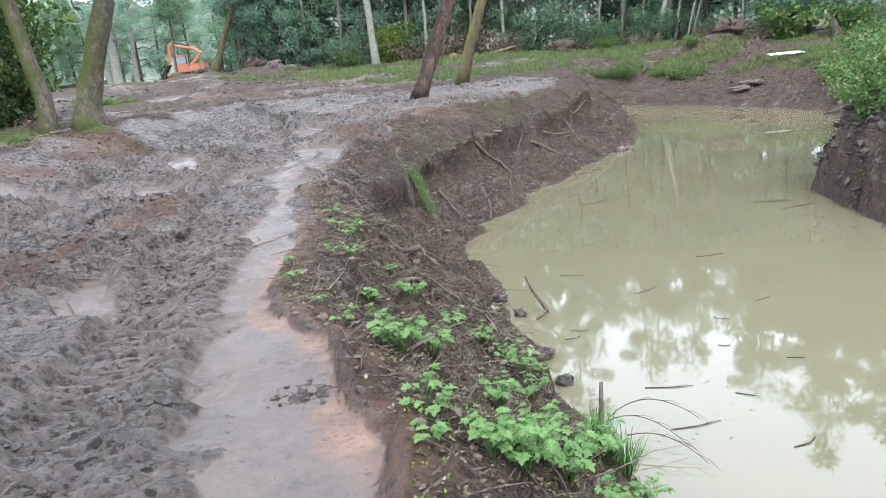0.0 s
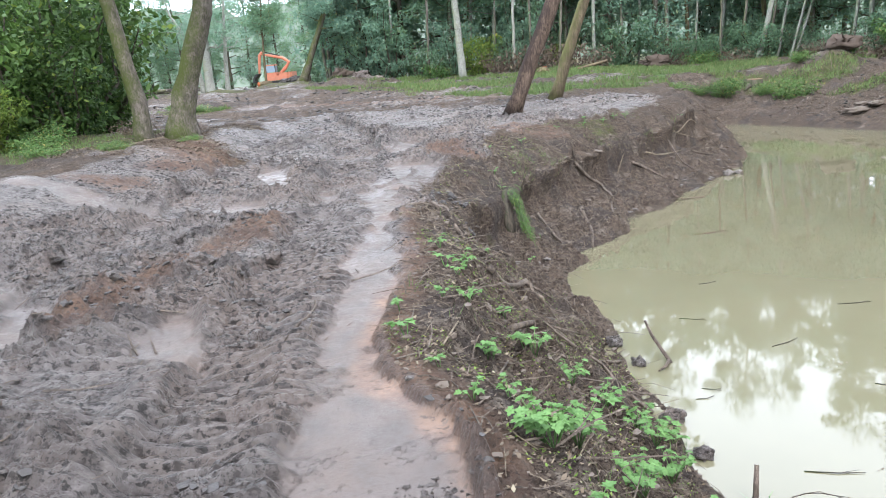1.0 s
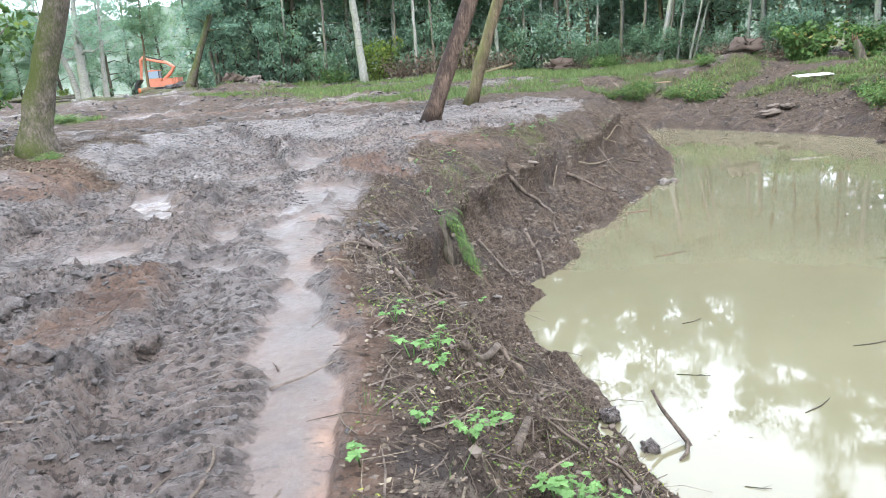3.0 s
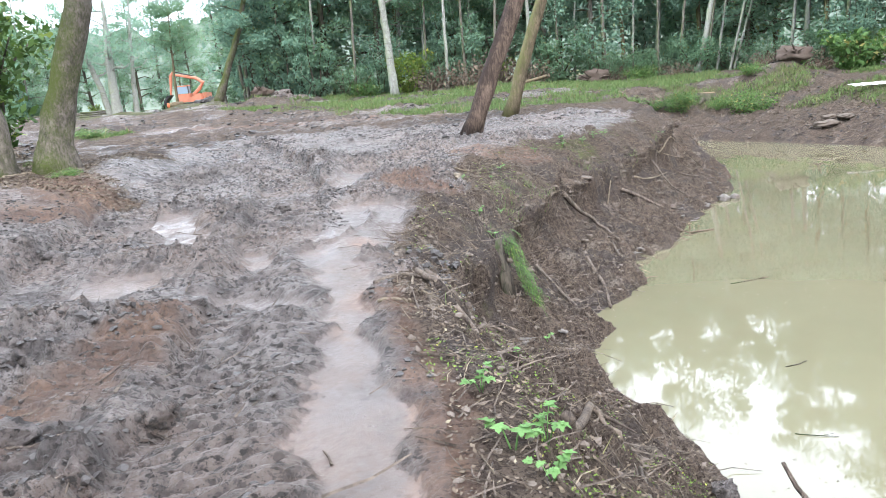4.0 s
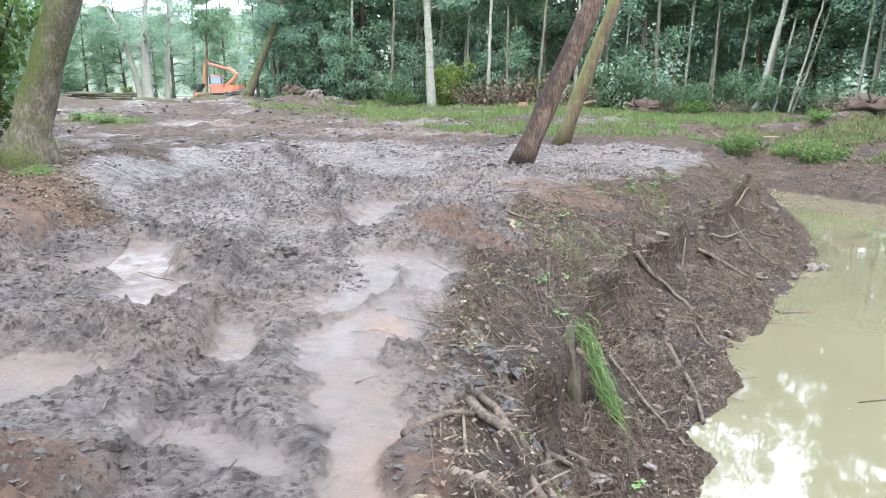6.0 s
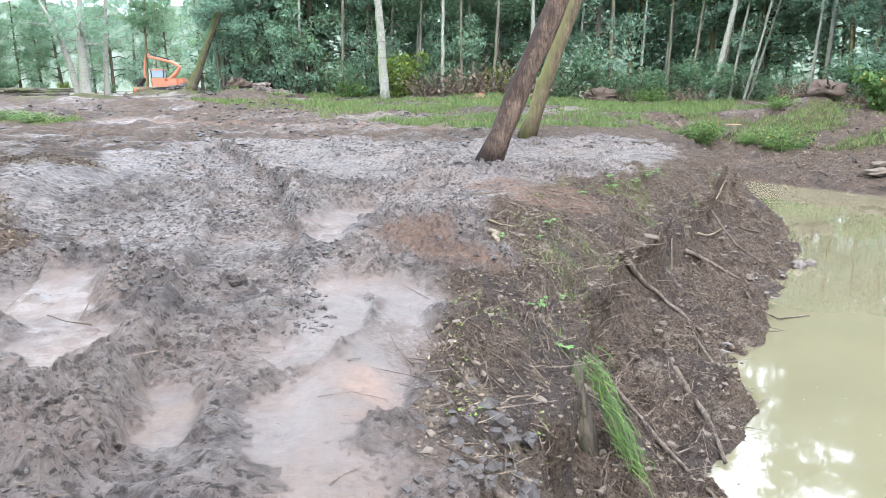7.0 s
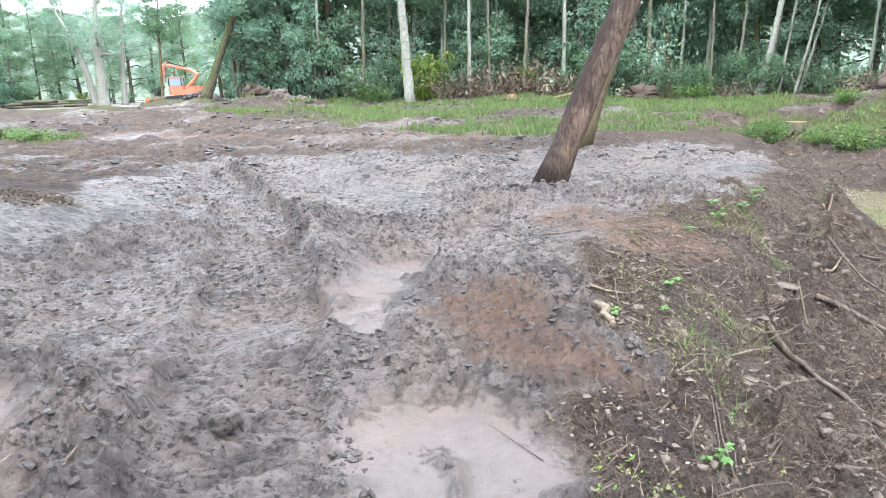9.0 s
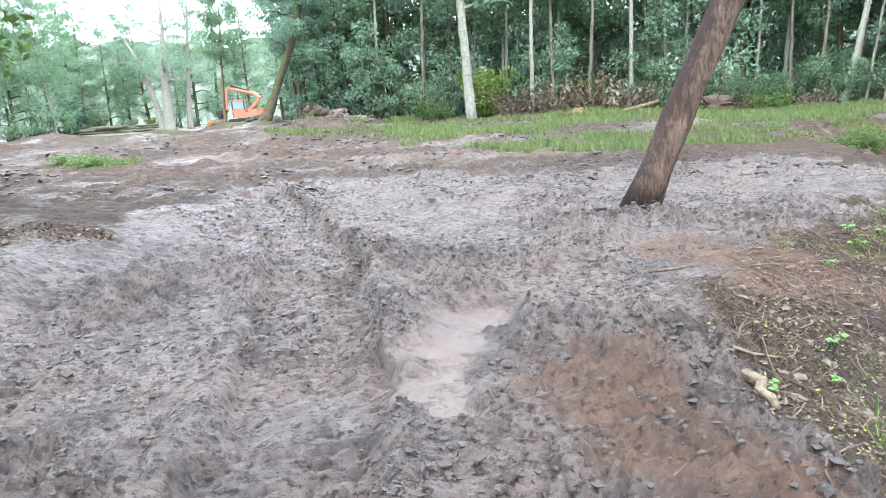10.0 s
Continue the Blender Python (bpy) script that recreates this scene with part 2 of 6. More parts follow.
STEEL = plain_material("dark_steel", (0.045, 0.045, 0.048), 0.45, 0.6, amount=0.6, scale=2.5)
GLASS = plain_material("cab_glass", (0.20, 0.26, 0.32), 0.06, amount=0.1)
CUT = plain_material("cut_wood", (0.17, 0.11, 0.07), 0.7, dirt_shade=(0.15, 0.07, 0.035), amount=0.7, scale=5)
RED_CUT = plain_material("red_cut_wood", (0.42, 0.125, 0.055), 0.7, dirt_shade=(0.3, 0.09, 0.04), amount=0.6, scale=5)
ROOT = plain_material("root_earth", (0.070, 0.052, 0.042), 0.9, dirt_shade=(0.055, 0.038, 0.028), amount=0.9, scale=4, relief=0.05)
CLOD = plain_material("clod_earth", (0.105, 0.082, 0.066), 0.65, dirt_shade=(0.05, 0.039, 0.032), amount=0.8, scale=14, relief=0.02)
PEAT = plain_material("dark_wet_earth", (0.042, 0.036, 0.034), 0.45, dirt_shade=(0.03, 0.026, 0.024), amount=0.8, scale=16, relief=0.02)
SHEET = plain_material("white_sheet", (0.75, 0.74, 0.74), 0.5, dirt_shade=(0.35, 0.30, 0.26), amount=0.4, scale=3)


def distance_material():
    """Far woodland between the trunks: haze painted into the colour, with a glow."""
    m, nt, b = material("hazy_glow")
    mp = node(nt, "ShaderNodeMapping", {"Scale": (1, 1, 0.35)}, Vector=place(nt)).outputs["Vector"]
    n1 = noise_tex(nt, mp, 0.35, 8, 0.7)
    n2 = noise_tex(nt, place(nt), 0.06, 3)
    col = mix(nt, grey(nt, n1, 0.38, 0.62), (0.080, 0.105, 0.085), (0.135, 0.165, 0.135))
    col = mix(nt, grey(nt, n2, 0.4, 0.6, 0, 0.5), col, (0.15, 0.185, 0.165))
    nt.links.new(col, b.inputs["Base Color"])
    # emits its own colour so that gaps between the trunks stay bright
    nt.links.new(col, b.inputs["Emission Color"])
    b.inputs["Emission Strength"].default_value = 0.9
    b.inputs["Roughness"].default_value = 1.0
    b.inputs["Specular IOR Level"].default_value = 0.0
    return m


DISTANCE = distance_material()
STONE = plain_material("wet_stone", (0.125, 0.110, 0.100), 0.45, dirt_shade=(0.12, 0.10, 0.085), amount=0.8, scale=8, relief=0.02)

# ---- mesh helpers ----


class Geo:
    """Vertices and faces of one mesh, gathered piece by piece."""

    def __init__(self):
        self.v, self.f, self.m = [], [], []

    def add(self, verts, faces, slot=0):
        k = len(self.v)
        self.v.extend(verts)
        self.f.extend(tuple(i + k for i in fc) for fc in faces)
        self.m.extend([slot] * len(faces))
        return self

    def tube(self, pts, radii, sides=8, slot=0, rough=0.0, cap=True):
        pts = [Vector(p) for p in pts]
        verts, faces, up = [], [], None
        for i, p in enumerate(pts):
            d = (pts[min(i + 1, len(pts) - 1)] - pts[max(i - 1, 0)]).normalized()
            a = d.cross(Vector((0.13, 0.98, 0.11)) if abs(d.y) < 0.9 else Vector((1, 0, 0))).normalized() if up is None else (up - d * up.dot(d)).normalized()
            up = a
            c = d.cross(a)
            for k in range(sides):
                w = 2 * math.pi * k / sides
                r = radii[i] * (1 + rough * noise.noise(p * 2.3 + Vector((math.cos(w), math.sin(w), 0)) * 1.7))
                verts.append(tuple(p + a * (r * math.cos(w)) + c * (r * math.sin(w))))
        for i in range(len(pts) - 1):
            for k in range(sides):
                q = (k + 1) % sides
                faces.append((i * sides + k, i * sides + q, (i + 1) * sides + q, (i + 1) * sides + k))
        if cap:
            faces.append(tuple(range(sides))[::-1])
            faces.append(tuple((len(pts) - 1) * sides + k for k in range(sides)))
        return self.add(verts, faces, slot)

    def box(self, lo, hi, slot=0, chamfer=0.0):
        (x0, y0, z0), (x1, y1, z1) = lo, hi
        c = chamfer
        ring = [(x0 + c, y0), (x1 - c, y0), (x1, y0 + c), (x1, y1 - c), (x1 - c, y1), (x0 + c, y1), (x0, y1 - c), (x0, y0 + c)]
        if not c:
            ring = [(x0, y0), (x1, y0), (x1, y1), (x0, y1)]
        n = len(ring)
        verts = [(x, y, z) for z in (z0, z1) for x, y in ring]
        faces = [tuple(range(n))[::-1], tuple(range(n, 2 * n))] + [(k, (k + 1) % n, n + (k + 1) % n, n + k) for k in range(n)]
        return self.add(verts, faces, slot)

    def mesh(self, name, *mats, smooth=True):
        me = bpy.data.meshes.new(name)
        me.from_pydata(self.v, [], self.f)
        for mt in mats:
            me.materials.append(mt)
        me.polygons.foreach_set("material_index", self.m)
        me.polygons.foreach_set("use_smooth", [smooth] * len(self.f))
        me.update()
        return me


def part(name, geo, mats, parent=None, label="", smooth=True):
    me = geo if isinstance(geo, bpy.types.Mesh) else geo.mesh(name, *(mats if isinstance(mats, (tuple, list)) else (mats,)), smooth=smooth)
    ob = new(name, me)
    if parent is not None:
        ob.parent = parent
    if label:
        ob["label"] = label
    return ob


def quads(name, v, per, mat):
    """A mesh of separate faces of `per` corners each from an array of corners."""
    n = len(v) // per
    me = bpy.data.meshes.new(name)
    me.vertices.add(len(v))
    me.vertices.foreach_set("co", np.asarray(v, dtype=np.float32).ravel())
    me.loops.add(n * per)
    me.loops.foreach_set("vertex_index", np.arange(n * per, dtype=np.int32))
    me.polygons.add(n)
    me.polygons.foreach_set("loop_start", np.arange(0, n * per, per, dtype=np.int32))
    me.materials.append(mat)
    me.update(calc_edges=True)
    return me


def leaf_cloud(rng, centres, radii, count, size, flat=0.5, slim=0.5):
    """Rhombic leaves scattered in clumps; returns an array of corners, four a leaf."""
    centres, radii = np.asarray(centres, float), np.asarray(radii, float)
    which = rng.integers(0, len(centres), count)
    d = rng.normal(size=(count, 3))
    d /= np.linalg.norm(d, axis=1)[:, None]
    r = radii[which] * rng.uniform(0.25, 1.0, count) ** 0.45
    p = centres[which] + d * r[:, None] * np.array([1, 1, 0.72])
    nrm = rng.normal(size=(count, 3)) * (1 - flat) + np.array([0, 0, 1.0]) * flat + d * 0.35
    nrm /= np.linalg.norm(nrm, axis=1)[:, None]
    a = np.cross(nrm, rng.normal(size=(count, 3)))
    a /= np.linalg.norm(a, axis=1)[:, None] + 1e-9
    b = np.cross(nrm, a)
    s = (size * rng.uniform(0.55, 1.35, count))[:, None]
    fold = nrm * s * 0.18
    return np.stack([p - a * s, p + b * s * slim - fold, p + a * s, p - b * s * slim - fold], 1).reshape(-1, 3)

# ---- ground ----
LIP = [(0.55, -9), (0.35, 0.5), (0.0, 2.3), (-0.28, 2.9), (-0.5, 3.4), (-0.72, 4.0), (-0.92, 4.7), (-1.05, 5.7), (-1.12, 7.0), (-1.3, 8.0), (-1.55, 9.0), (-1.6, 9.75),
       (-1.42, 10.5), (-1.14, 11.6), (-1.0, 12.2), (-0.76, 13.2), (-0.42, 14.1), (0.0, 15.0), (0.35, 15.65), (0.95, 16.75), (1.65, 18.0), (2.4, 19.1), (3.0, 20.1), (3.6, 21.5), (3.9, 23.5), (4.1, 26.5), (4.4, 30),
       (5.0, 33.5), (7.5, 35.2), (11, 35.2), (14.5, 33), (16.2, 28), (15.2, 22), (12.5, 18.3), (9.7, 14.8), (7.6, 12.4), (7.0, 11.0), (7.2, 9.6), (9, 7.6), (12.5, 5), (13.5, 0), (13.5, -9)]
EDGE = [(0.3, -9), (0.05, 0.5), (-0.40, 2.3), (-0.68, 2.75), (-0.88, 3.25), (-1.05, 3.8), (-1.28, 4.6), (-1.5, 5.7), (-1.62, 7.0), (-1.78, 8.2), (-1.9, 9.1), (-1.72, 9.75), (-1.42, 10.5), (-1.14, 11.6)]
SHORE = [(2.0, -8), (1.7, 0), (1.38, 3.2), (1.24, 3.9), (1.05, 4.5), (0.83, 5.5), (0.75, 6.1), (0.6, 6.85), (0.44, 7.6), (0.3, 8.8), (0.06, 9.9), (0.03, 10.6), (0.2, 11.5), (0.66, 12.4),
         (1.15, 13.5), (1.75, 15.0), (2.6, 16.3), (3.5, 17.5), (4.05, 18.8), (4.85, 20.4), (5.35, 22), (5.5, 23.5), (5.6, 26), (5.9, 29.3), (6.7, 31.0), (7.9, 29.9), (9.7, 26.9),
         (10.8, 24.5), (11.5, 22.9), (10.75, 20.3), (8.1, 15.1), (6.5, 12.7), (6.0, 11.2), (6.15, 10.0), (7.5, 8.4), (10.5, 6), (11.5, 0), (11.5, -8)]
TREAD = [(-1.35, -6), (-1.55, 0.5), (-1.68, 2.2), (-2.05, 4), (-2.36, 5.5), (-2.7, 7.5), (-2.95, 9.2), (-3.2, 10.7), (-4.0, 15), (-4.65, 17.3), (-5.5, 19.6), (-6.9, 22.4), (-9, 25.8), (-12, 30)]
WATER_Z = -1.52


def lattice(ix, iy, seed):
    h = (ix * 374761393 + iy * 668265263 + seed * 144269504) & 0xFFFFFFFF
    h = ((h ^ (h >> 13)) * 1274126177) & 0xFFFFFFFF
    return ((h ^ (h >> 16)) & 0xFFFF) / 65535.0


def value_noise(x, y, seed):
    ix, iy = np.floor(x).astype(np.int64), np.floor(y).astype(np.int64)
    fx, fy = x - ix, y - iy
    fx, fy = fx * fx * (3 - 2 * fx), fy * fy * (3 - 2 * fy)
    a, b = lattice(ix, iy, seed), lattice(ix + 1, iy, seed)
    c, d = lattice(ix, iy + 1, seed), lattice(ix + 1, iy + 1, seed)
    return (a + (b - a) * fx) * (1 - fy) + (c + (d - c) * fx) * fy


def fbm(x, y, scale, seed, octaves=4, gain=0.5):
    """Noise of mean 0, about -1 to 1, of features `scale` metres wide."""
    z, amp, tot, x, y = 0, 1, 0, x / scale, y / scale
    for k in range(octaves):
        z = z + amp * (value_noise(x, y, seed + k) - 0.5)
        tot += amp
        amp *= gain
        x, y = x * 1.94 + y * 0.5 + 7.1, y * 1.94 - x * 0.5 + 3.7
    return 2 * z / tot


def cells(x, y, size, seed):
    """Domes round scattered points about `size` apart: height 0 to 1 and each dome's own chance."""
    x, y = x / size, y / size
    ix, iy = np.floor(x).astype(np.int64), np.floor(y).astype(np.int64)
    best, own_chance = np.full(x.shape, 9.0), np.zeros(x.shape)
    for i in (-1, 0, 1):
        for j in (-1, 0, 1):
            cx, cy = ix + i, iy + j
            d = np.hypot(x - cx - lattice(cx, cy, seed), y - cy - lattice(cx, cy, seed + 1))
            w = d < best
            best = np.where(w, d, best)
            own_chance = np.where(w, lattice(cx, cy, seed + 2), own_chance)
    return np.sqrt(np.clip(1 - (best / 0.62) ** 2, 0, 1)), own_chance


def clods(x, y):
    """Churned lumps of three sizes, in metres."""
    cx, cy = x + 0.05 * fbm(x, y, 0.12, 221, 3), y + 0.05 * fbm(x, y, 0.12, 231, 3)
    a, p = cells(cx, cy * 1.15, 0.24, 241)
    b, q = cells(cx, cy * 1.2, 0.115, 251)
    c, r = cells(cx, cy * 1.2, 0.062, 261)
    return 0.070 * a * p ** 2.5 * step(31, 23, y) + 0.045 * b * q ** 2 * step(26, 20, y) + 0.034 * c * r ** 1.5 * step(20, 16, y)


def step(a, b, v):
    t = np.clip((v - a) / (b - a), 0, 1)
    return t * t * (3 - 2 * t)


def near_line(x, y, line, closed=False):
    """Distance, nearest point, length along and signed side offset of the line's nearest point."""
    pts = line + line[:1] if closed else line
    best = np.full(x.shape, 1e9)
    qx, qy, along, side, run = np.zeros_like(x), np.zeros_like(x), np.zeros_like(x), np.zeros_like(x), 0.0
    for (ax, ay), (bx, by) in zip(pts[:-1], pts[1:]):
        dx, dy = bx - ax, by - ay
        ln = math.hypot(dx, dy)
        t = np.clip(((x - ax) * dx + (y - ay) * dy) / ln ** 2, 0, 1)
        px, py = ax + t * dx, ay + t * dy
        d = np.hypot(x - px, y - py)
        w = d < best
        best = np.where(w, d, best)
        qx, qy = np.where(w, px, qx), np.where(w, py, qy)
        along = np.where(w, run + t * ln, along)
        side = np.where(w, ((x - ax) * dy - (y - ay) * dx) / ln, side)
        run += ln
    return best, qx, qy, along, side


def within(x, y, poly):
    c = np.zeros(x.shape, bool)
    for (ax, ay), (bx, by) in zip(poly, poly[1:] + poly[:1]):
        if ay != by:
            c ^= ((ay > y) != (by > y)) & (x < (bx - ax) * (y - ay) / (by - ay) + ax)
    return c


def spot(x, y, a, b, r, soft=0.25):
    """1 inside a capsule from a to b of radius r, 0 outside."""
    d = near_line(x, y, [a, b])[0]
    return step(r + soft, r - soft, d)


def most(*masks):
    out = masks[0]
    for k in masks[1:]:
        out = np.maximum(out, k)
    return out


def plateau(x, y):
    z = np.interp(y, [-10, 8, 15, 20, 25, 35, 43, 70, 120], [0.0, 0.0, 0.09, 0.18, 0.24, 0.55, 0.74, 0.62, 0.7])
    z = z - step(2, 9, x) * step(24, 34, y) * 0.33
    z = z + step(6.0, 8.5, x) * step(22, 16, y) * 0.35
    z = z + 0.42 * step(-5.6, -7.8, x) * step(-17, -10.5, x) * step(2, 7, y) * step(24, 18, y)
    z = z + 0.75 * np.exp(-((x + 11.6) / 1.5) ** 2 - ((y - 47.2) / 0.9) ** 2)
    z = z + 0.62 * np.exp(-((x - 12.6) / 1.3) ** 2 - ((y - 35.6) / 0.9) ** 2)
    z = z + 0.5 * np.exp(-((x - 18.0) / 3.0) ** 2 - ((y - 27.0) / 4.0) ** 2)
    z = z + (0.11 * fbm(x, y, 6.0, 11, 3) + 0.09 * fbm(x, y, 1.3, 13, 3)) * step(24, 32, y) + 1.2 * step(60, 220, np.hypot(x, y - 10)) * (fbm(x, y, 60, 5, 2) + 0.2)
    return z


def terrain(x, y):
    """Height, sideways shift and surface masks of the ground."""
    ww = 0.26 + 0.22 * step(9, 11, y)
    wx, wy = x + ww * fbm(x, y, 1.1, 21, 4), y + ww * fbm(x, y, 1.1, 31, 4)
    mx, my = x + 0.55 * fbm(x, y, 1.3, 23, 3) + 0.10 * fbm(x, y, 0.25, 27, 2), y + 0.75 * fbm(x, y, 1.5, 33, 3) + 0.12 * fbm(x, y, 0.25, 37, 2)
    ds, sx, sy, _, _ = near_line(wx, wy, SHORE, True)
    dl, lx, ly, _, _ = near_line(wx, wy, LIP, True)
    wet, hollow = within(wx, wy, SHORE), within(wx, wy, LIP)
    ring = hollow & ~wet
    s = np.where(wet, 0, np.where(ring, ds / (ds + dl + 1e-6), 1.0))
    far = np.maximum(step(21, 23, y) * step(3.5, 4.3, x), step(4.9, 5.6, x))
    right = step(5.2, 5.6, x) * step(20, 17, y)
    cliff = step(9.2, 10.4, y) * (1 - far)
    brow = np.interp(y, [8.6, 10, 11, 19.5, 22], [0, 0.36, 0.44, 0.5, 0.15]) * (1 - far)
    top = plateau(x, y) - brow * np.where(hollow, 1.0, np.exp(-dl / 0.42))
    pl = 0.5 * s + 0.5 * s ** 2
    sv = np.clip(s + 0.10 * fbm(x, y, 1.6, 43, 3), 0, 1)
    cut = 0.42 + 0.14 * fbm(x, y, 2.1, 45, 2)
    pc = np.where(sv < 0.76, cut * (np.maximum(sv, 0) / 0.76) ** 0.85, cut + (1 - cut) * step(0.74, 0.97, sv)) * step(0.0, 0.04, s)
    pc = np.where(s > 0.97, 1.0, pc)
    pf = s ** 0.75
    pr = s ** 0.42
    p = pl * (1 - cliff) + pc * cliff
    p = p * (1 - far) + pf * far
    p = p * (1 - right) + pr * right
    z = WATER_Z + (top - WATER_Z) * p
    z = np.where(wet, WATER_Z - 0.04 - 0.45 * step(0, 1.6, ds), z)
    inner = step(0.0, 0.12, s) * step(1.0, 0.95, s)
    z = z + np.where(ring, (0.8 * clods(x + 3.1, y) + 0.20 * fbm(x, y, 0.5, 41, 4, 0.55) + 0.22 * np.maximum(0, fbm(x, y, 0.24, 51, 3)) + 0.08 * np.maximum(0, fbm(x, y, 0.09, 53, 2)) - 0.06) * (0.35 + 0.65 * inner) * step(0, 0.06, s), 0)
    z = z + np.where(ring, right * (0.34 * np.abs(fbm(x, y, 0.7, 57, 4, 0.6)) + 0.12 * fbm(x, y, 0.25, 58, 3)) * step(0.0, 0.1, s) * step(1.0, 0.9, s), 0)
    # the mud gives way to litter a little before the bank's lip
    de, _, _, _, over = near_line(wx, wy, EDGE)
    near_side = (y < 10.2) & (x < 4.5)
    grown = np.where(near_side, hollow | (over > 0), hollow)
    edge_d = np.where(near_side, de, dl)
    # tracks of the digger across the mud
    flat = np.where(hollow, 0.0, step(0.0, 0.25, dl))
    td, _, _, run, off = near_line(x + 0.05 * fbm(x, y, 0.5, 61, 2), y, TREAD)
    bar = 1 - step(0.80, 0.95, 0.5 + 0.5 * np.cos(2 * math.pi * (run / 0.10 + 0.7 * fbm(x, y, 0.5, 71, 3) + 0.25 * fbm(x, y, 0.12, 72, 2)))) * step(0.0, 0.2, fbm(x, y, 0.24, 73, 2) - 0.02)
    tooth = (run / 0.15 + 0.55 * fbm(x * 1.3, y, 0.7, 71, 2) + 0.14 * fbm(x, y * 0.6, 0.14, 72, 2)) % 1.0
    lipped = (step(0.0, 0.14, tooth) * (1 - 0.7 * tooth) - 0.55 * step(0.80, 0.90, tooth)) * np.maximum(step(-0.10, 0.12, fbm(x * 0.6, y * 1.5, 0.16, 74, 3) + 0.05), 0.85 * step(10.5, 7.0, y) * step(-0.25, 0.0, fbm(x * 0.5, y, 0.4, 76, 3) + 0.1))
    churn = 0.55 + 0.8 * fbm(x, y, 1.1, 81, 3)

    def tread(o, w):
        return step(w + 0.035, w - 0.035, np.abs(off - o))

    ribbed = step(-1.75, -1.25, off + 0.3 * fbm(x, y, 0.8, 65, 2)) * step(0.52, 0.40, off) * step(10.5, 7.0, y)
    lump_n = clods(x, y) * (1 - 0.65 * ribbed)
    ragged = np.abs(off) + 0.12 * fbm(x, y, 0.3, 63, 3)
    mild = step(13.0, 9.5, y) * step(-0.15, 0.2, off)
    one, two = step(0.50 + 0.10 * mild, 0.40 - 0.12 * mild, ragged), tread(-2.15, 0.42) * step(27, 20, y)
    fade = step(0.25, 0.6, churn)
    on = np.maximum(one, two * 0.8)
    lump = np.abs(fbm(x, y, 0.36, 91, 4, 0.6)) * 0.20 + 0.15 * np.maximum(0, fbm(x, y, 0.17, 95, 3, 0.6)) + 0.07 * np.maximum(0, fbm(x, y, 0.075, 97, 2)) - 0.03
    rough = step(0.3, 0.8, 0.5 + fbm(x, y, 1.0, 101, 3))
    track = step(-7.2, -6.2, x) * step(33, 24, y)
    ridge = (1 - mild) * np.exp(-((np.abs(off + 0.02) - 0.55) / 0.10) ** 2) + 0.8 * np.exp(-((np.abs(off + 2.15) - 0.53) / 0.11) ** 2)
    strip = step(0.22, 0.56, off + 0.34 * fbm(x, y, 0.5, 109, 4, 0.6)) * step(0.0, 0.12, edge_d) * step(11.5, 8.5, y)
    silt = most(strip * step(0.02, 0.24, edge_d + 0.3 * fbm(x, y, 0.8, 111, 2)),
                spot(mx, my, (-3.02, 13.6), (-2.88, 15.5), 0.27), 0.85 * spot(mx, my, (-2.35, 10.5), (-2.2, 12.4), 0.38), spot(mx, my, (-4.7, 9.3), (-4.0, 9.2), 0.36), spot(mx, my, (-5.35, 12.8), (-4.45, 11.0), 0.36),
                spot(mx, my, (-3.25, 8.7), (-2.75, 8.4), 0.2), spot(mx, my, (-2.55, 12.4), (-1.95, 12.0), 0.3), spot(mx, my, (-2.95, 11.2), (-2.85, 12.6), 0.3),
                spot(mx, my, (-2.55, 9.2), (-2.5, 10.9), 0.3), spot(mx, my, (-2.95, 5.0), (-2.85, 4.2), 0.22), spot(mx, my, (-3.6, 10.5), (-3.4, 9.9), 0.25),
                spot(mx, my, (-19.5, 33.0), (-17.0, 32.5), 0.6), spot(mx, my, (-4.9, 6.0), (-4.4, 4.6), 0.35), spot(mx, my, (-7.4, 9.6), (-6.2, 9.8), 0.35),
                0.22 * spot(mx, my, (-7.0, 21.5), (2.3, 21.0), 1.5, 0.9))
    silt = np.clip(silt - 0.6 * np.maximum(0, fbm(x, y, 0.4, 113, 3) - 0.05), 0, 1) * np.where(grown, 0, 1)
    clay = most(spot(mx, my, (-3.85, 5.1), (-3.7, 8.0), 0.33), spot(mx, my, (-4.4, 4.6), (-4.2, 3.4), 0.25), spot(mx, my, (-7.0, 10.6), (-6.5, 11.3), 0.3),
                spot(mx, my, (-6.7, 12.6), (-7.5, 15.2), 0.5), spot(mx, my, (-0.9, 17.6), (-0.35, 16.2), 0.55), spot(mx, my, (-2.1, 14.0), (-1.8, 13.6), 0.5),
                0.8 * spot(mx, my, (-2.35, 11.0), (-2.2, 10.4), 0.16), 0.35 * spot(mx, my, (-2.2, 7.8), (-2.05, 6.6), 0.2), 0.7 * spot(mx, my, (-12, 31), (-2, 27.5), 0.5),
                0.95 * step(0.42, 0.10, edge_d + 0.3 * fbm(x, y, 0.6, 121, 3)) * step(9.6, 8.4, y) * np.where(grown, step(0.30, 0.05, edge_d), 1) * step(0.5, 1.5, y))
    clay = np.clip(clay - 0.5 * np.maximum(0, fbm(x, y, 0.35, 117, 3)), 0, 1) * np.where(x > 4, 0, 1)
    litter = np.where(grown, 1.0, 0.9 * step(1.25, 0.35, edge_d - 0.9 * step(13.2, 14.8, y) * step(19, 17, y) + 0.5 * fbm(x, y, 0.7, 131, 2)) * step(9.0, 10.5, y) * step(33, 26, y))
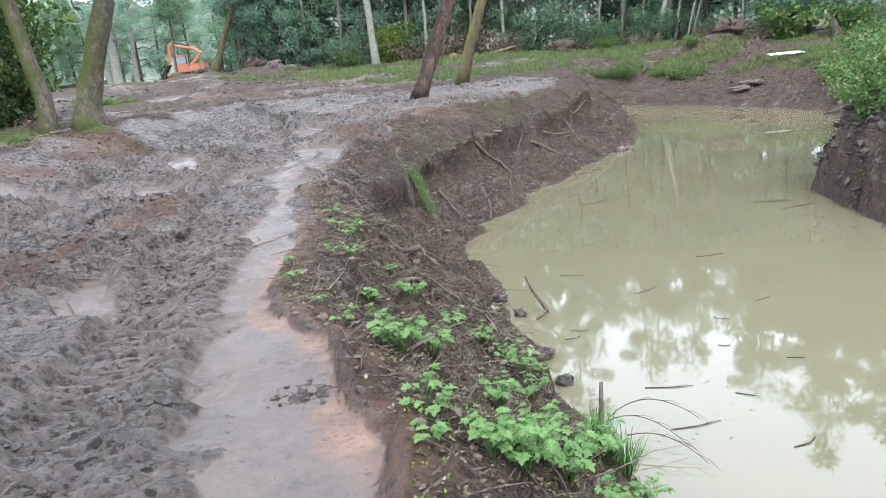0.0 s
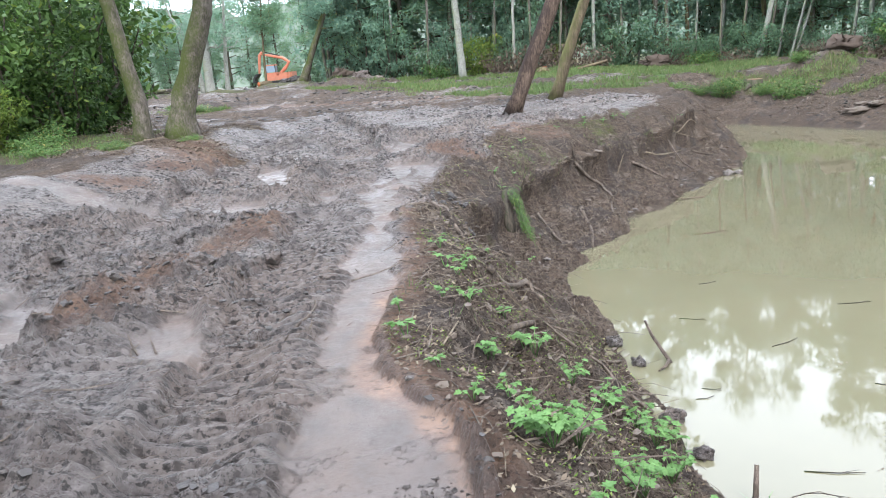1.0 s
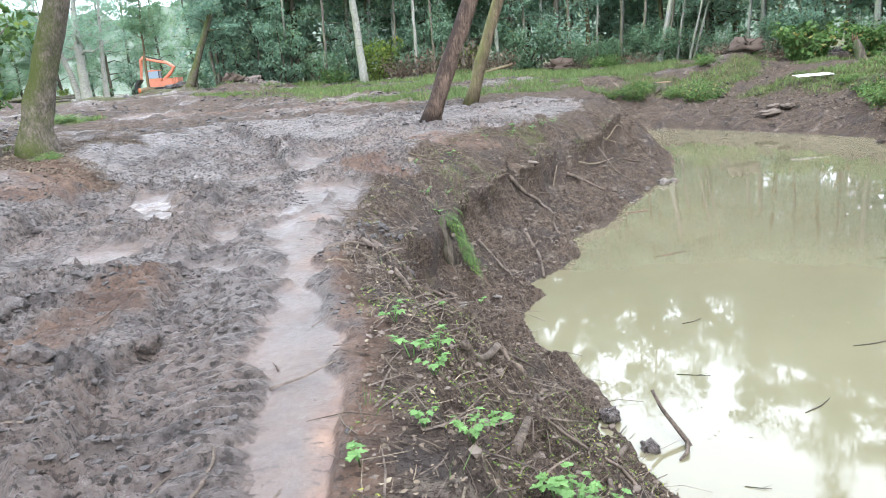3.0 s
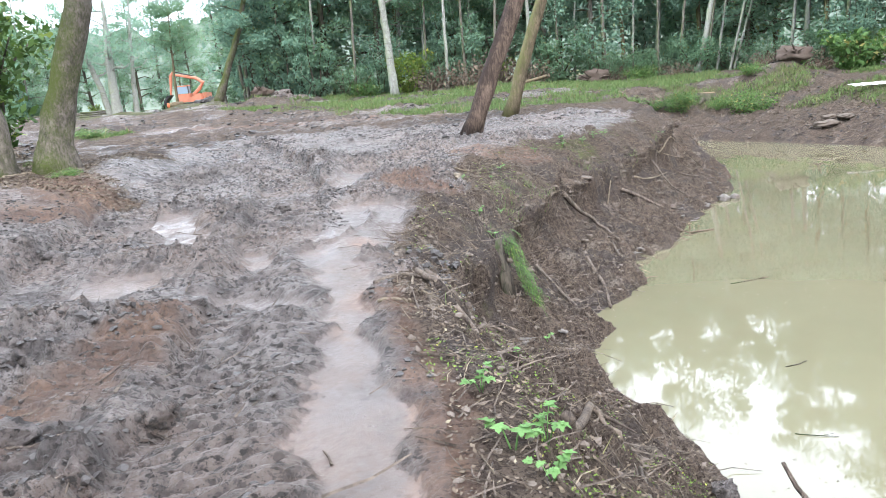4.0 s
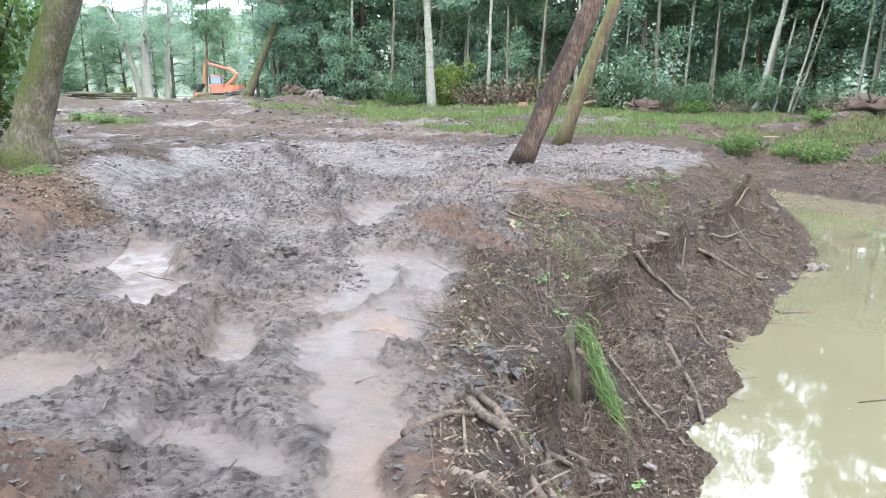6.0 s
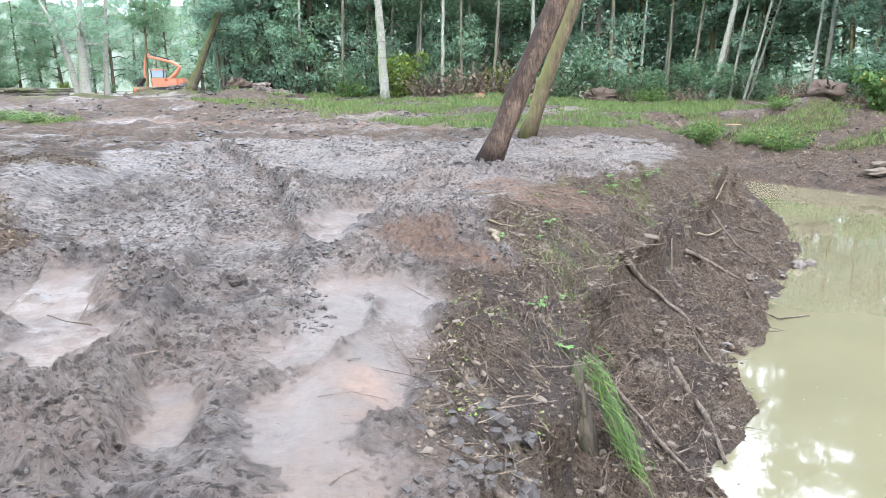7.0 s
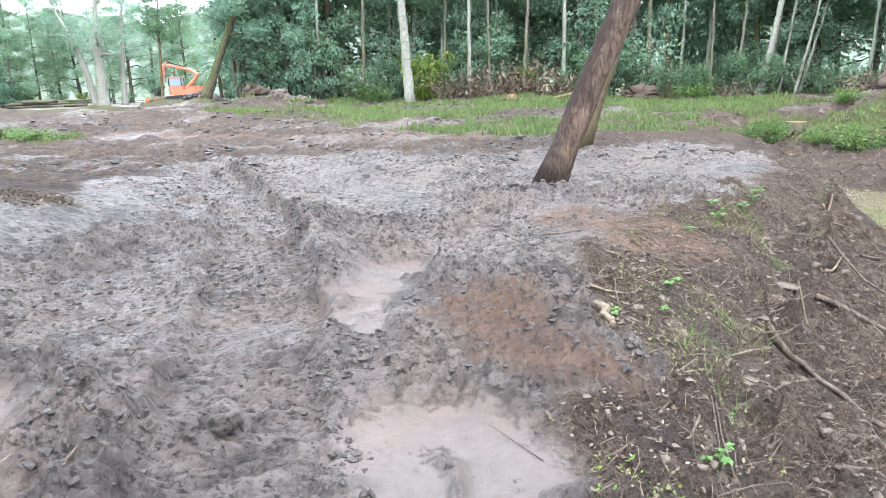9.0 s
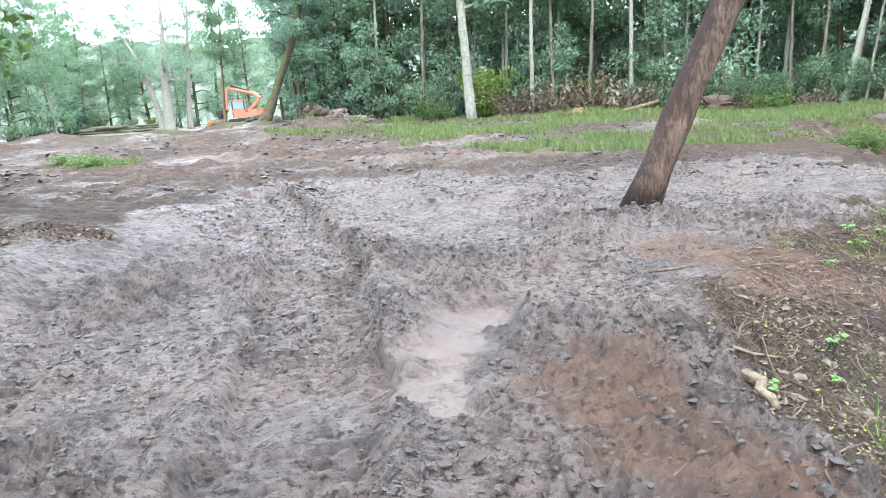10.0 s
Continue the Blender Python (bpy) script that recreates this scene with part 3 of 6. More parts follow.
    litter = most(litter, 0.75 * spot(mx, my, (-9.5, 17.5), (-7.0, 14.0), 0.9, 0.6), (0.72 + 0.6 * fbm(x, y, 2.0, 195, 3)) * step(22.5, 25.5, y) * step(75, 55, y))
    litter = most(litter, step(-6.6, -8.2, x + 0.8 * fbm(x, y, 1.5, 199, 3)) * step(34, 28, y) * (0.75 + 0.8 * fbm(x, y, 1.2, 198, 3)))
    grass = most(step(0.0, 2.2, y - np.interp(x, [-30, -14, -8, -1, 3, 30], [46, 40, 32.5, 25.8, 26.2, 26])) * (0.50 + 1.6 * fbm(x * 0.7, y * 1.3, 2.0, 141, 4)) * np.where(hollow & (s < 0.45), 0.2, 1),
                 right * step(0.7, 0.9, s), 0.55 * step(-8.4, -9.6, x) * step(22, 17, y) * (1 + fbm(x, y, 1.2, 143, 3)), step(52, 60, np.hypot(x, y)) * step(-13, -10, x),
                 0.8 * spot(mx, my, (-9.6, 16.0), (-8.4, 13.6), 0.5, 0.4), 0.9 * spot(mx, my, (-16.5, 31.5), (-13.5, 30.0), 0.8, 0.5), 0.55 * spot(mx, my, (0.6, 17.4), (1.3, 18.0), 0.45),
                 0.30 * step(0.12, 0.30, fbm(x, y, 0.5, 145, 3)) * step(0.55, 0.15, edge_d) * step(9.5, 11, y) * step(22, 20, y) * step(4.5, 3.8, x))
    soft = 1 - np.clip(silt * 1.25, 0, 1)
    crag = 0.055 * np.abs(fbm(x, y, 0.13, 271, 3, 0.65)) + 0.045 * np.abs(fbm(x, y, 0.06, 281, 2, 0.6)) * step(24, 17, y)
    plate = 0.022 * step(0.0, 0.09, fbm(x * 0.6, y * 1.3, 0.16, 201, 2)) + 0.016 * step(0.08, 0.17, fbm(x * 0.7, y * 1.2, 0.09, 203, 2)) + 0.03 * step(0.28, 0.36, fbm(x, y, 0.14, 205, 2)) * rough
    dz = on * (-0.112 * (1 - 0.70 * mild) + (0.020 * bar + 0.052 * lipped + (0.030 - 0.02 * ribbed) * np.abs(fbm(x, y, 0.09, 75, 3)) + 0.03 * fbm(x, y, 0.3, 77, 3)) * (0.5 + 0.5 * np.maximum(fade, ribbed)) * (1 - silt)) + (1 - on) * (0.30 * lump * step(27, 18, y) * (1 - 0.65 * ribbed) + (0.022 + 0.050 * ribbed) * lipped * track) * (0.25 + 0.75 * rough) * soft * np.where(litter > 0.5, 0.45, 1) + ridge * (0.025 + 0.09 * np.abs(fbm(x, y, 0.4, 151, 3))) * soft * track
    bank = step(0.42, 0.50, off + 0.13 * fbm(x, y, 0.25, 161, 3)) * step(1.3, 0.5, off) * step(12.5, 15.5, y) * step(27, 24, y)
    dz = dz + bank * (0.10 + 0.10 * fbm(x, y, 0.4, 163, 3))
    dz = dz + lump_n * soft * (1 - 0.78 * on) * (0.25 + 1.0 * rough) * np.where(litter > 0.5, 0.5, 1)
    dz = dz + lump_n * soft * on * 0.2 * fade * (1 - 0.6 * ribbed) + plate * soft * (0.5 + 0.9 * rough) * track
    dz = dz + crag * soft * (0.45 + 0.75 * rough) * (1 - 0.55 * on) * step(34, 26, y)
    dz = dz - 0.03 * step(0.35, 0.7, silt) + 0.03 * fbm(x, y, 1.8, 171, 3)
    wild = (1 - track) * step(60, 45, y) * np.where(hollow, 0, 1)
    z = z + dz * flat * (0.35 + 0.65 * track) + step(20, 24, y) * step(56, 48, y) * np.where(hollow, 0, 1) * step(4, 2, x) * (0.08 * np.abs(fbm(x, y, 0.9, 211, 3)) + 0.14 * np.abs(fbm(x, y, 0.4, 213, 2))) + wild * (0.16 * np.abs(fbm(x, y, 1.1, 191, 3)) + 0.9 * step(30, 44, y) * step(-6, -10, x) * np.abs(fbm(x, y * 1.4, 4.0, 197, 3)) + 0.10 * np.maximum(0, fbm(x, y, 0.5, 193, 2)))
    # the sod hangs over where the bank is undercut
    ux, uy = sx - lx, sy - ly
    ul = np.hypot(ux, uy) + 1e-6
    shift = np.where(ring, cliff, 0) * (0.09 * np.exp(-((s - 0.95) / 0.05) ** 2) - 0.09 * np.exp(-((s - 0.82) / 0.055) ** 2)) * (0.6 + 1.2 * np.abs(fbm(x, y, 0.8, 181, 2)))
    return z, x + shift * ux / ul, y + shift * uy / ul, silt, clay, litter, np.clip(grass, 0, 1)


def ground(x, y):
    return float(terrain(np.array([float(x)]), np.array([float(y)]))[0][0])


def spaced(*runs):
    """Grid lines: (start, end, step at start, step at end) runs joined."""
    out = []
    for a, b, d0, d1 in runs:
        v = a
        while v < b - 1e-6:
            out.append(v)
            v += d0 + (d1 - d0) * (v - a) / (b - a)
    return np.array(out)


def build_ground():
    gx = spaced((-420, -60, 40, 6), (-60, -16, 5, 0.6), (-16, -10, 0.5, 0.10), (-10, -6.4, 0.09, 0.03), (-6.4, -4.6, 0.028, 0.023), (-4.6, 1.4, 0.0215, 0.0215), (1.4, 5.6, 0.026, 0.06), (5.6, 14, 0.09, 0.25), (14, 40, 0.35, 3), (40, 460, 5, 60))
    gy = spaced((-120, -8, 20, 1.2), (-8, 1.2, 1.0, 0.05), (1.2, 8, 0.020, 0.022), (8, 16, 0.022, 0.026), (16, 22, 0.026, 0.06), (22, 34, 0.065, 0.22), (34, 60, 0.25, 1.0), (60, 460, 1.5, 60))
    x, y = (a.ravel() for a in np.meshgrid(gx, gy))
    z, px, py, silt, clay, litter, grass = terrain(x, y)
    nx, ny = len(gx), len(gy)
    i = (np.arange(ny - 1)[:, None] * nx + np.arange(nx - 1)[None, :]).ravel()
    faces = np.stack([i, i + 1, i + nx + 1, i + nx], 1).astype(np.int32)
    me = bpy.data.meshes.new("ground")
    me.vertices.add(len(x))
    me.vertices.foreach_set("co", np.stack([px, py, z], 1).astype(np.float32).ravel())
    me.loops.add(faces.size)
    me.loops.foreach_set("vertex_index", faces.ravel())
    me.polygons.add(len(faces))
    me.polygons.foreach_set("loop_start", np.arange(0, faces.size, 4, dtype=np.int32))
    me.polygons.foreach_set("use_smooth", np.ones(len(faces), bool))
    me.materials.append(MUD)
    me.update(calc_edges=True)
    for name, a in (("silt", silt), ("clay", clay), ("litter", litter), ("grass", grass)):
        me.attributes.new(name, "FLOAT", "POINT").data.foreach_set("value", a.astype(np.float32))
    ob = new("ground", me)
    return tagged(ob, "churned grey mud track and dug earth bank with wet silt", "ground", kind="structure")


build_ground()
pond = Geo().add([(-3, -60, WATER_Z), (60, -60, WATER_Z), (18, 38, WATER_Z), (-3, 38, WATER_Z)], [(0, 1, 2, 3)])
tagged(part("water", pond, WATER), "still murky olive pond water reflecting trees and sky", "water", kind="structure")


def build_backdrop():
    """A glowing ring painted as hazy woodland far behind the rest, with a ragged top."""
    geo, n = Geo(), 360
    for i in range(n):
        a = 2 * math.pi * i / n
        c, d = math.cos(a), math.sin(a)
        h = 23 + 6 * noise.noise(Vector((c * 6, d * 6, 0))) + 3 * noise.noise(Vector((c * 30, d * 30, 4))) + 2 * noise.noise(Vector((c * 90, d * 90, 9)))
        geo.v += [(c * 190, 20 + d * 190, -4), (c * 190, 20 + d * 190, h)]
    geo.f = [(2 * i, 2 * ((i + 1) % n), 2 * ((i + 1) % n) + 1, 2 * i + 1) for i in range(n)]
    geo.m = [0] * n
    return tagged(part("backdrop", geo, DISTANCE), "far blue-green woodland backdrop with painted haze and a slight glow", "backdrop", kind="structure")


build_backdrop()

# ---- trees ----


def thing(name, at, label, category, group="", kind="", turn=0.0):
    ob = new(name)
    ob.empty_display_size = 0.2
    ob.matrix_basis = pose(*at, 0, 0, turn)
    return tagged(ob, label, category, group, kind)


def bent(rng, a, b, n, wobble):
    """Points from a to b with a little wandering."""
    a, b = Vector(a), Vector(b)
    out = []
    for i in range(n + 1):
        t = i / n
        w = math.sin(math.pi * t) * wobble
        out.append(a.lerp(b, t) + Vector(rng.normal(size=3) * w))
    return out


def limbs(rng, geo, trunk, radii, count, lo, reach, rise, sides=5):
    """Boughs off the trunk above the share lo of its length; returns their tips."""
    tips = []
    for k in range(count):
        t = lo + (1 - lo) * (k + 0.5) / count
        i = min(int(t * (len(trunk) - 1)), len(trunk) - 2)
        base = trunk[i].lerp(trunk[i + 1], t * (len(trunk) - 1) - i)
        w = k * 2.4 + rng.uniform(-0.5, 0.5)
        ln = reach * rng.uniform(0.65, 1.1) * (1.15 - 0.55 * t)
        tip = base + Vector((math.cos(w) * ln, math.sin(w) * ln, ln * rise * rng.uniform(0.5, 1.3)))
        pts = bent(rng, base, tip, 4, ln * 0.06)
        r = radii[i] * 0.45
        geo.tube(pts, [r, r * 0.75, r * 0.55, r * 0.35, r * 0.15], sides)
        tips += [(pts[2], ln * 0.30), (pts[3], ln * 0.36), (tip, ln * 0.34)]
        fork = pts[2] + Vector(rng.normal(size=3)) * ln * 0.3
        geo.tube([pts[2], pts[2].lerp(fork, 0.5), fork], [r * 0.4, r * 0.25, r * 0.1], 4)
        tips.append((fork, ln * 0.28))
    return tips


def tree(name, at, path, radii, label, seed, bark, leaf, boughs=9, lo=0.45, reach=2.4, rise=0.5, leaves=2200, size=0.17, sides=9, flare=0.0, category="tree", group="", extra=(), slim=0.5):
    """A tree along `path` (from its foot, in its own space) > trunk, crown."""
    rng = np.random.default_rng(seed)
    root = thing(name, at, label, category, group)
    geo = Geo()
    pts, rr = [], []
    for i in range(len(path) - 1):
        a, b = Vector(path[i]), Vector(path[i + 1])
        n = max(2, int((b - a).length / 0.45)) if i < 3 else 4
        for k in range(n):
            t = k / n
            pts.append(a.lerp(b, t) + Vector((rng.normal() * 0.012, rng.normal() * 0.012, 0)) * (1 if pts else 0))
            rr.append(radii[i] + (radii[i + 1] - radii[i]) * t)
    pts.append(Vector(path[-1]))
    rr.append(radii[-1])
    if flare:
        for i, p in enumerate(pts):
            rr[i] *= 1 + flare * math.exp(-max(0, p.z) / 0.22)
    geo.tube(pts, rr, sides, rough=0.22)
    for w in np.linspace(0, 6.28, 6)[:5] if flare > 0.4 else ():
        d = Vector((math.cos(w + seed), math.sin(w + seed), 0))
        geo.tube([pts[0] + Vector((0, 0, 0.32)) + d * rr[0] * 0.35, pts[0] + d * rr[0] * 1.05 + Vector((0, 0, 0.06)), pts[0] + d * rr[0] * 1.7 + Vector((0, 0, -0.12))], [rr[0] * 0.34, rr[0] * 0.25, rr[0] * 0.1], 6, rough=0.2)
    tips = limbs(rng, geo, pts, rr, boughs, lo, reach, rise)
    part("trunk", geo, bark, root)
    tips += list(extra)
    c = [tuple(p) for p, r in tips]
    r = [max(0.35, q) for p, q in tips]
    if leaves:
        part("crown", quads("crown", leaf_cloud(rng, c, r, leaves, size, 0.45, slim), 4, leaf), None, root)
    return root


def straight(h, lean=(0, 0), n=4):
    return [(lean[0] * t, lean[1] * t, h * t) for t in np.linspace(0, 1, n + 1)]


def taper(r, n=4):
    return [r * (1 - 0.8 * t) for t in np.linspace(0, 1, n + 1)]


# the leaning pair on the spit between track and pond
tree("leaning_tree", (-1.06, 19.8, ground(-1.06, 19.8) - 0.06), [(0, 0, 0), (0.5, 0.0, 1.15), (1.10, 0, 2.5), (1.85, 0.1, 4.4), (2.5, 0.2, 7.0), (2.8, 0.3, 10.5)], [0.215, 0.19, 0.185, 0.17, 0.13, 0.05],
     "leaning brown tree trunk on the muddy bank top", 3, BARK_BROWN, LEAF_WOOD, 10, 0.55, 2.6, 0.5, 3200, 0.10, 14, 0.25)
tree("leaning_tree", (0.21, 24.6, ground(0.21, 24.6) - 0.06), [(0, 0, 0), (0.42, 0.0, 1.2), (0.98, 0, 2.75), (1.6, 0.1, 4.6), (2.2, 0.2, 7.2), (2.4, 0.3, 10.5)], [0.20, 0.175, 0.165, 0.15, 0.11, 0.05],
     "leaning tan mossy tree trunk behind the bank", 4, BARK_TAN, LEAF_WOOD, 10, 0.55, 2.4, 0.5, 3000, 0.10, 12, 0.25)
# the mossy tree with its thinner neighbour by the track
oz = ground(-8.1, 15.7) - 0.08
tree("mossy_tree", (-8.1, 15.7, oz), [(0, 0, 0), (0.10, 0, 0.6), (0.36, 0, 1.35), (0.9, 0, 2.65), (1.25, 0.1, 4.6), (1.35, 0.2, 7.5), (1.4, 0.3, 11)], [0.335, 0.265, 0.225, 0.205, 0.18, 0.13, 0.05],
     "thick tree trunk with green moss beside the muddy track", 5, BARK_OAK, LEAF_LIGHT, 11, 0.5, 3.2, 0.35, 5200, 0.10, 20, 0.30)
tree("thin_tree", (-8.95, 15.7, oz - 0.1), [(0, 0, 0), (-0.02, 0, 0.7), (-0.08, 0, 1.3), (-0.3, 0, 3.0), (-0.9, 0.1, 5.2), (-1.2, 0.2, 8.5)], [0.20, 0.18, 0.17, 0.155, 0.12, 0.05],
     "slim grey-brown curved trunk leaning beside the mossy tree", 6, BARK_OAK, LEAF_LIGHT, 8, 0.5, 2.2, 0.4, 3000, 0.10, 11, 0.3)
# single trees in the clearing
tree("birch_tree", (-4.33, 42.2, ground(-4.33, 42.2) - 0.1), [(0, 0, 0), (-0.06, 0, 1.6), (-0.2, 0, 5.2), (-0.5, 0.1, 9), (-0.6, 0.2, 15)], [0.235, 0.205, 0.17, 0.13, 0.04],
     "pale straight birch trunk at the wood's edge", 7, BARK_BIRCH, LEAF_BLUE, 10, 0.4, 2.2, 0.3, 2600, 0.17, 10, 0.2)
tree("birch_tree", (12.5, 46, ground(12.5, 46) - 0.1), [(0, 0, 0), (0.5, 0, 2.4), (1.0, 0, 5), (1.7, 0.1, 9), (2.2, 0.2, 14)], [0.19, 0.155, 0.13, 0.10, 0.04],
     "pale leaning birch trunk at the wood's edge", 8, BARK_BIRCH, LEAF_BLUE, 10, 0.5, 2.2, 0.3, 2600, 0.17, 8, 0.2)
for k, (dx, top) in enumerate(((0.0, (0.75, 0, 3.2)), (0.35, (0.9, 0.3, 2.9)), (-0.5, (0.5, 0.1, 3.4)))):
    tree("birch_tree", (14.3 + dx, 46.2 + 0.3 * k, 0.2), [(0, 0, 0), top, (top[0] * 1.9, 0, 6.5), (top[0] * 2.3, 0.2, 11)], [0.085, 0.07, 0.06, 0.03],
         "thin white birch stem in a leaning clump", 20 + k, BARK_BIRCH, LEAF_BLUE, 7, 0.5, 1.6, 0.3, 1300, 0.16, 7, 0.0, group="birch clump")
tree("leaning_tree", (-15.8, 49, ground(-15.8, 49) - 0.1), [(0, 0, 0), (0.7, 0, 1.5), (2.0, 0, 4.3), (2.8, 0.2, 7), (3.2, 0.3, 11)], [0.30, 0.21, 0.17, 0.13, 0.05],
     "leaning tree with a yellow-green mossy foot", 9, BARK_OAK, LEAF_BLUE, 12, 0.35, 2.8, 0.15, 9000, 0.09, 9, 0.5)
for k, (dx, lx) in enumerate(((0.0, 0.05), (0.55, -0.25), (-0.4, -0.4))):
    tree("slender_tree", (-14.9 + dx, 53 + 0.5 * k, ground(-14.9 + dx, 53) - 0.1), [(0, 0, 0), (lx * 0.4, 0, 2.0), (lx, 0, 5), (lx * 1.4, 0, 9), (lx * 2, 0, 13)], [0.15, 0.13, 0.11, 0.08, 0.03],
         "slender grey trunk standing in a group of three", 30 + k, BARK_GREY, LEAF_BLUE, 9, 0.35, 2.1, 0.1, 6000, 0.09, 7, group="slender trunks")
# pale bark on the far stems, its paleness partly painted haze
for k, (dx, lx, r, h) in enumerate(((0.0, 0.3, 0.65, 15), (-1.3, -2.8, 0.42, 13), (1.5, 0.9, 0.36, 16))):
    tree("old_tree", (-41.6 + dx, 92 + k, ground(-41.6, 92) - 0.2), [(0, 0, 0), (lx * 0.2, 0, 3.5), (lx * 0.7, 0, 8), (lx * 1.2, 0.4, h * 0.8), (lx * 1.4, 0.6, h)], [r, r * 0.8, r * 0.6, r * 0.3, r * 0.1],
         "large pale many-stemmed tree in the far clearing", 40 + k, BARK_BIRCH, LEAF_BLUE, 12, 0.35, 5.0, 0.35, 5000, 0.10, 9, 0.3, group="old stems")
tree("young_tree", (-22.4, 60, ground(-22.4, 60) - 0.1), straight(9.0, (0.5, 0.2)), taper(0.13), "young slender tree with light green leaves in the clearing", 50, BARK_TAN, LEAF_WOOD, 16, 0.50, 2.3, 0.5, 6500, 0.085, 7)

# slim stems along the wood's edge
for k, (x, y, lx, h, r) in enumerate(((-1.6, 47.5, 0.3, 13, 0.11), (-0.5, 48.2, 0.0, 14, 0.09), (1.2, 47.8, 0.7, 13, 0.10), (3.4, 48.5, 0.1, 14, 0.13), (5.2, 49.0, -0.2, 13, 0.10), (7.8, 48.6, 0.1, 14, 0.13), (9.6, 49.2, 0.5, 13, 0.09), (-7.2, 49.0, 0.5, 13, 0.10),
                                     (10.9, 48.2, 0.2, 12, 0.08), (17.2, 45.0, 0.8, 13, 0.10), (18.6, 42.0, 0.5, 12, 0.11), (-2.9, 49.5, 0.6, 14, 0.08), (6.3, 50.0, 0.4, 14, 0.08), (11.8, 47.2, 0.9, 11, 0.09), (13.3, 47.0, 1.3, 12, 0.09), (-9.8, 50.5, 0.3, 13, 0.10))):
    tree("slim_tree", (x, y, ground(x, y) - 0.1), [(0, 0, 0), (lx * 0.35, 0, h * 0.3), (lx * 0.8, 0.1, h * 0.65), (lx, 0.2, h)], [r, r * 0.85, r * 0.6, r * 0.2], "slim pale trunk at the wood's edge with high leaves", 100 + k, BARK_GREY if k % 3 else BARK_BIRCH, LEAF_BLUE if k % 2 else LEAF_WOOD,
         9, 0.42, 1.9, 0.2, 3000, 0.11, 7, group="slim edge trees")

# the wood round the clearing: some kinds, stood many times
kinds = []
for k in range(10):
    fine = k < 5
    h = (17.5, 19, 16, 20, 18)[k % 5]
    bark = (BARK_GREY, BARK_TAN, BARK_DARK, BARK_GREY, BARK_BIRCH)[k % 5]
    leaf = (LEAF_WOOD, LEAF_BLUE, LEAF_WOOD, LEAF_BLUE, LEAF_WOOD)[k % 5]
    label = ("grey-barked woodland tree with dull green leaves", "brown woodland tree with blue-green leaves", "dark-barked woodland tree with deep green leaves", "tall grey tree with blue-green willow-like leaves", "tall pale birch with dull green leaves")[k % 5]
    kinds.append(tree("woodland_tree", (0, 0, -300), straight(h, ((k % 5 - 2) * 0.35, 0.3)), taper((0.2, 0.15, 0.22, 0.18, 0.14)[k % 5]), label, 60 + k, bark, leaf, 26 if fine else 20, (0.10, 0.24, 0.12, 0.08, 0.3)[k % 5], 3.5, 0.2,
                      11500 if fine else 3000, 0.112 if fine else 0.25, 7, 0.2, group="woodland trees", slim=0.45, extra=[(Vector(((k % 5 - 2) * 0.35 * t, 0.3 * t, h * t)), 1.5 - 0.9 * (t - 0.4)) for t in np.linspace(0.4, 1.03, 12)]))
rng = np.random.default_rng(5)


def row(x0, y0, x1, y1, gap, jitter, fine=False):
    n = int(math.hypot(x1 - x0, y1 - y0) / gap)
    for i in range(n + 1):
        t = i / max(1, n)
        x, y = x0 + (x1 - x0) * t + rng.normal() * jitter, y0 + (y1 - y0) * t + rng.normal() * jitter
        k = kinds[int(rng.integers(0, 5)) + (0 if fine else 5)]
        s = rng.uniform(0.85, 1.15)
        copy_thing(k, pose(x, y, ground(x, y) - 0.15, rng.uniform(-4, 4), rng.uniform(-4, 4), rng.uniform(0, 360)) @ Matrix.Diagonal((s, s, s, 1)))


row(-11.5, 52.5, 14, 50.5, 2.3, 0.5, True)
row(-13, 58, 14, 56, 2.7, 0.9)
row(-16, 65, 24, 62, 2.4, 0.9)
row(15.5, 51.5, 19.5, 42, 1.9, 0.5, True)
row(20, 53, 24, 41, 2.0, 0.6)
row(20, 40, 27, 31, 2.2, 0.6, True)
row(24.5, 40, 31, 31, 3.2, 0.8)
row(27.5, 29, 30, 4, 3.8, 0.8)
row(-17, 66, -24, 104, 3.8, 0.9, True)
row(-24, 111, -62, 113, 3.0, 1.5, True)
row(-62, 111, -52, 62, 3.2, 1.2, True)
row(-51, 60, -27, 24, 3.8, 1.0, True)
row(-27, 22, -22, -12, 6.5, 1.0)
row(-30, -36, 34, -38, 6.0, 1.2)
row(28, -14, 32, 2, 4.5, 1.0)
for k in kinds:
    for o in (*k.children_recursive, k):
        bpy.data.objects.remove(o)

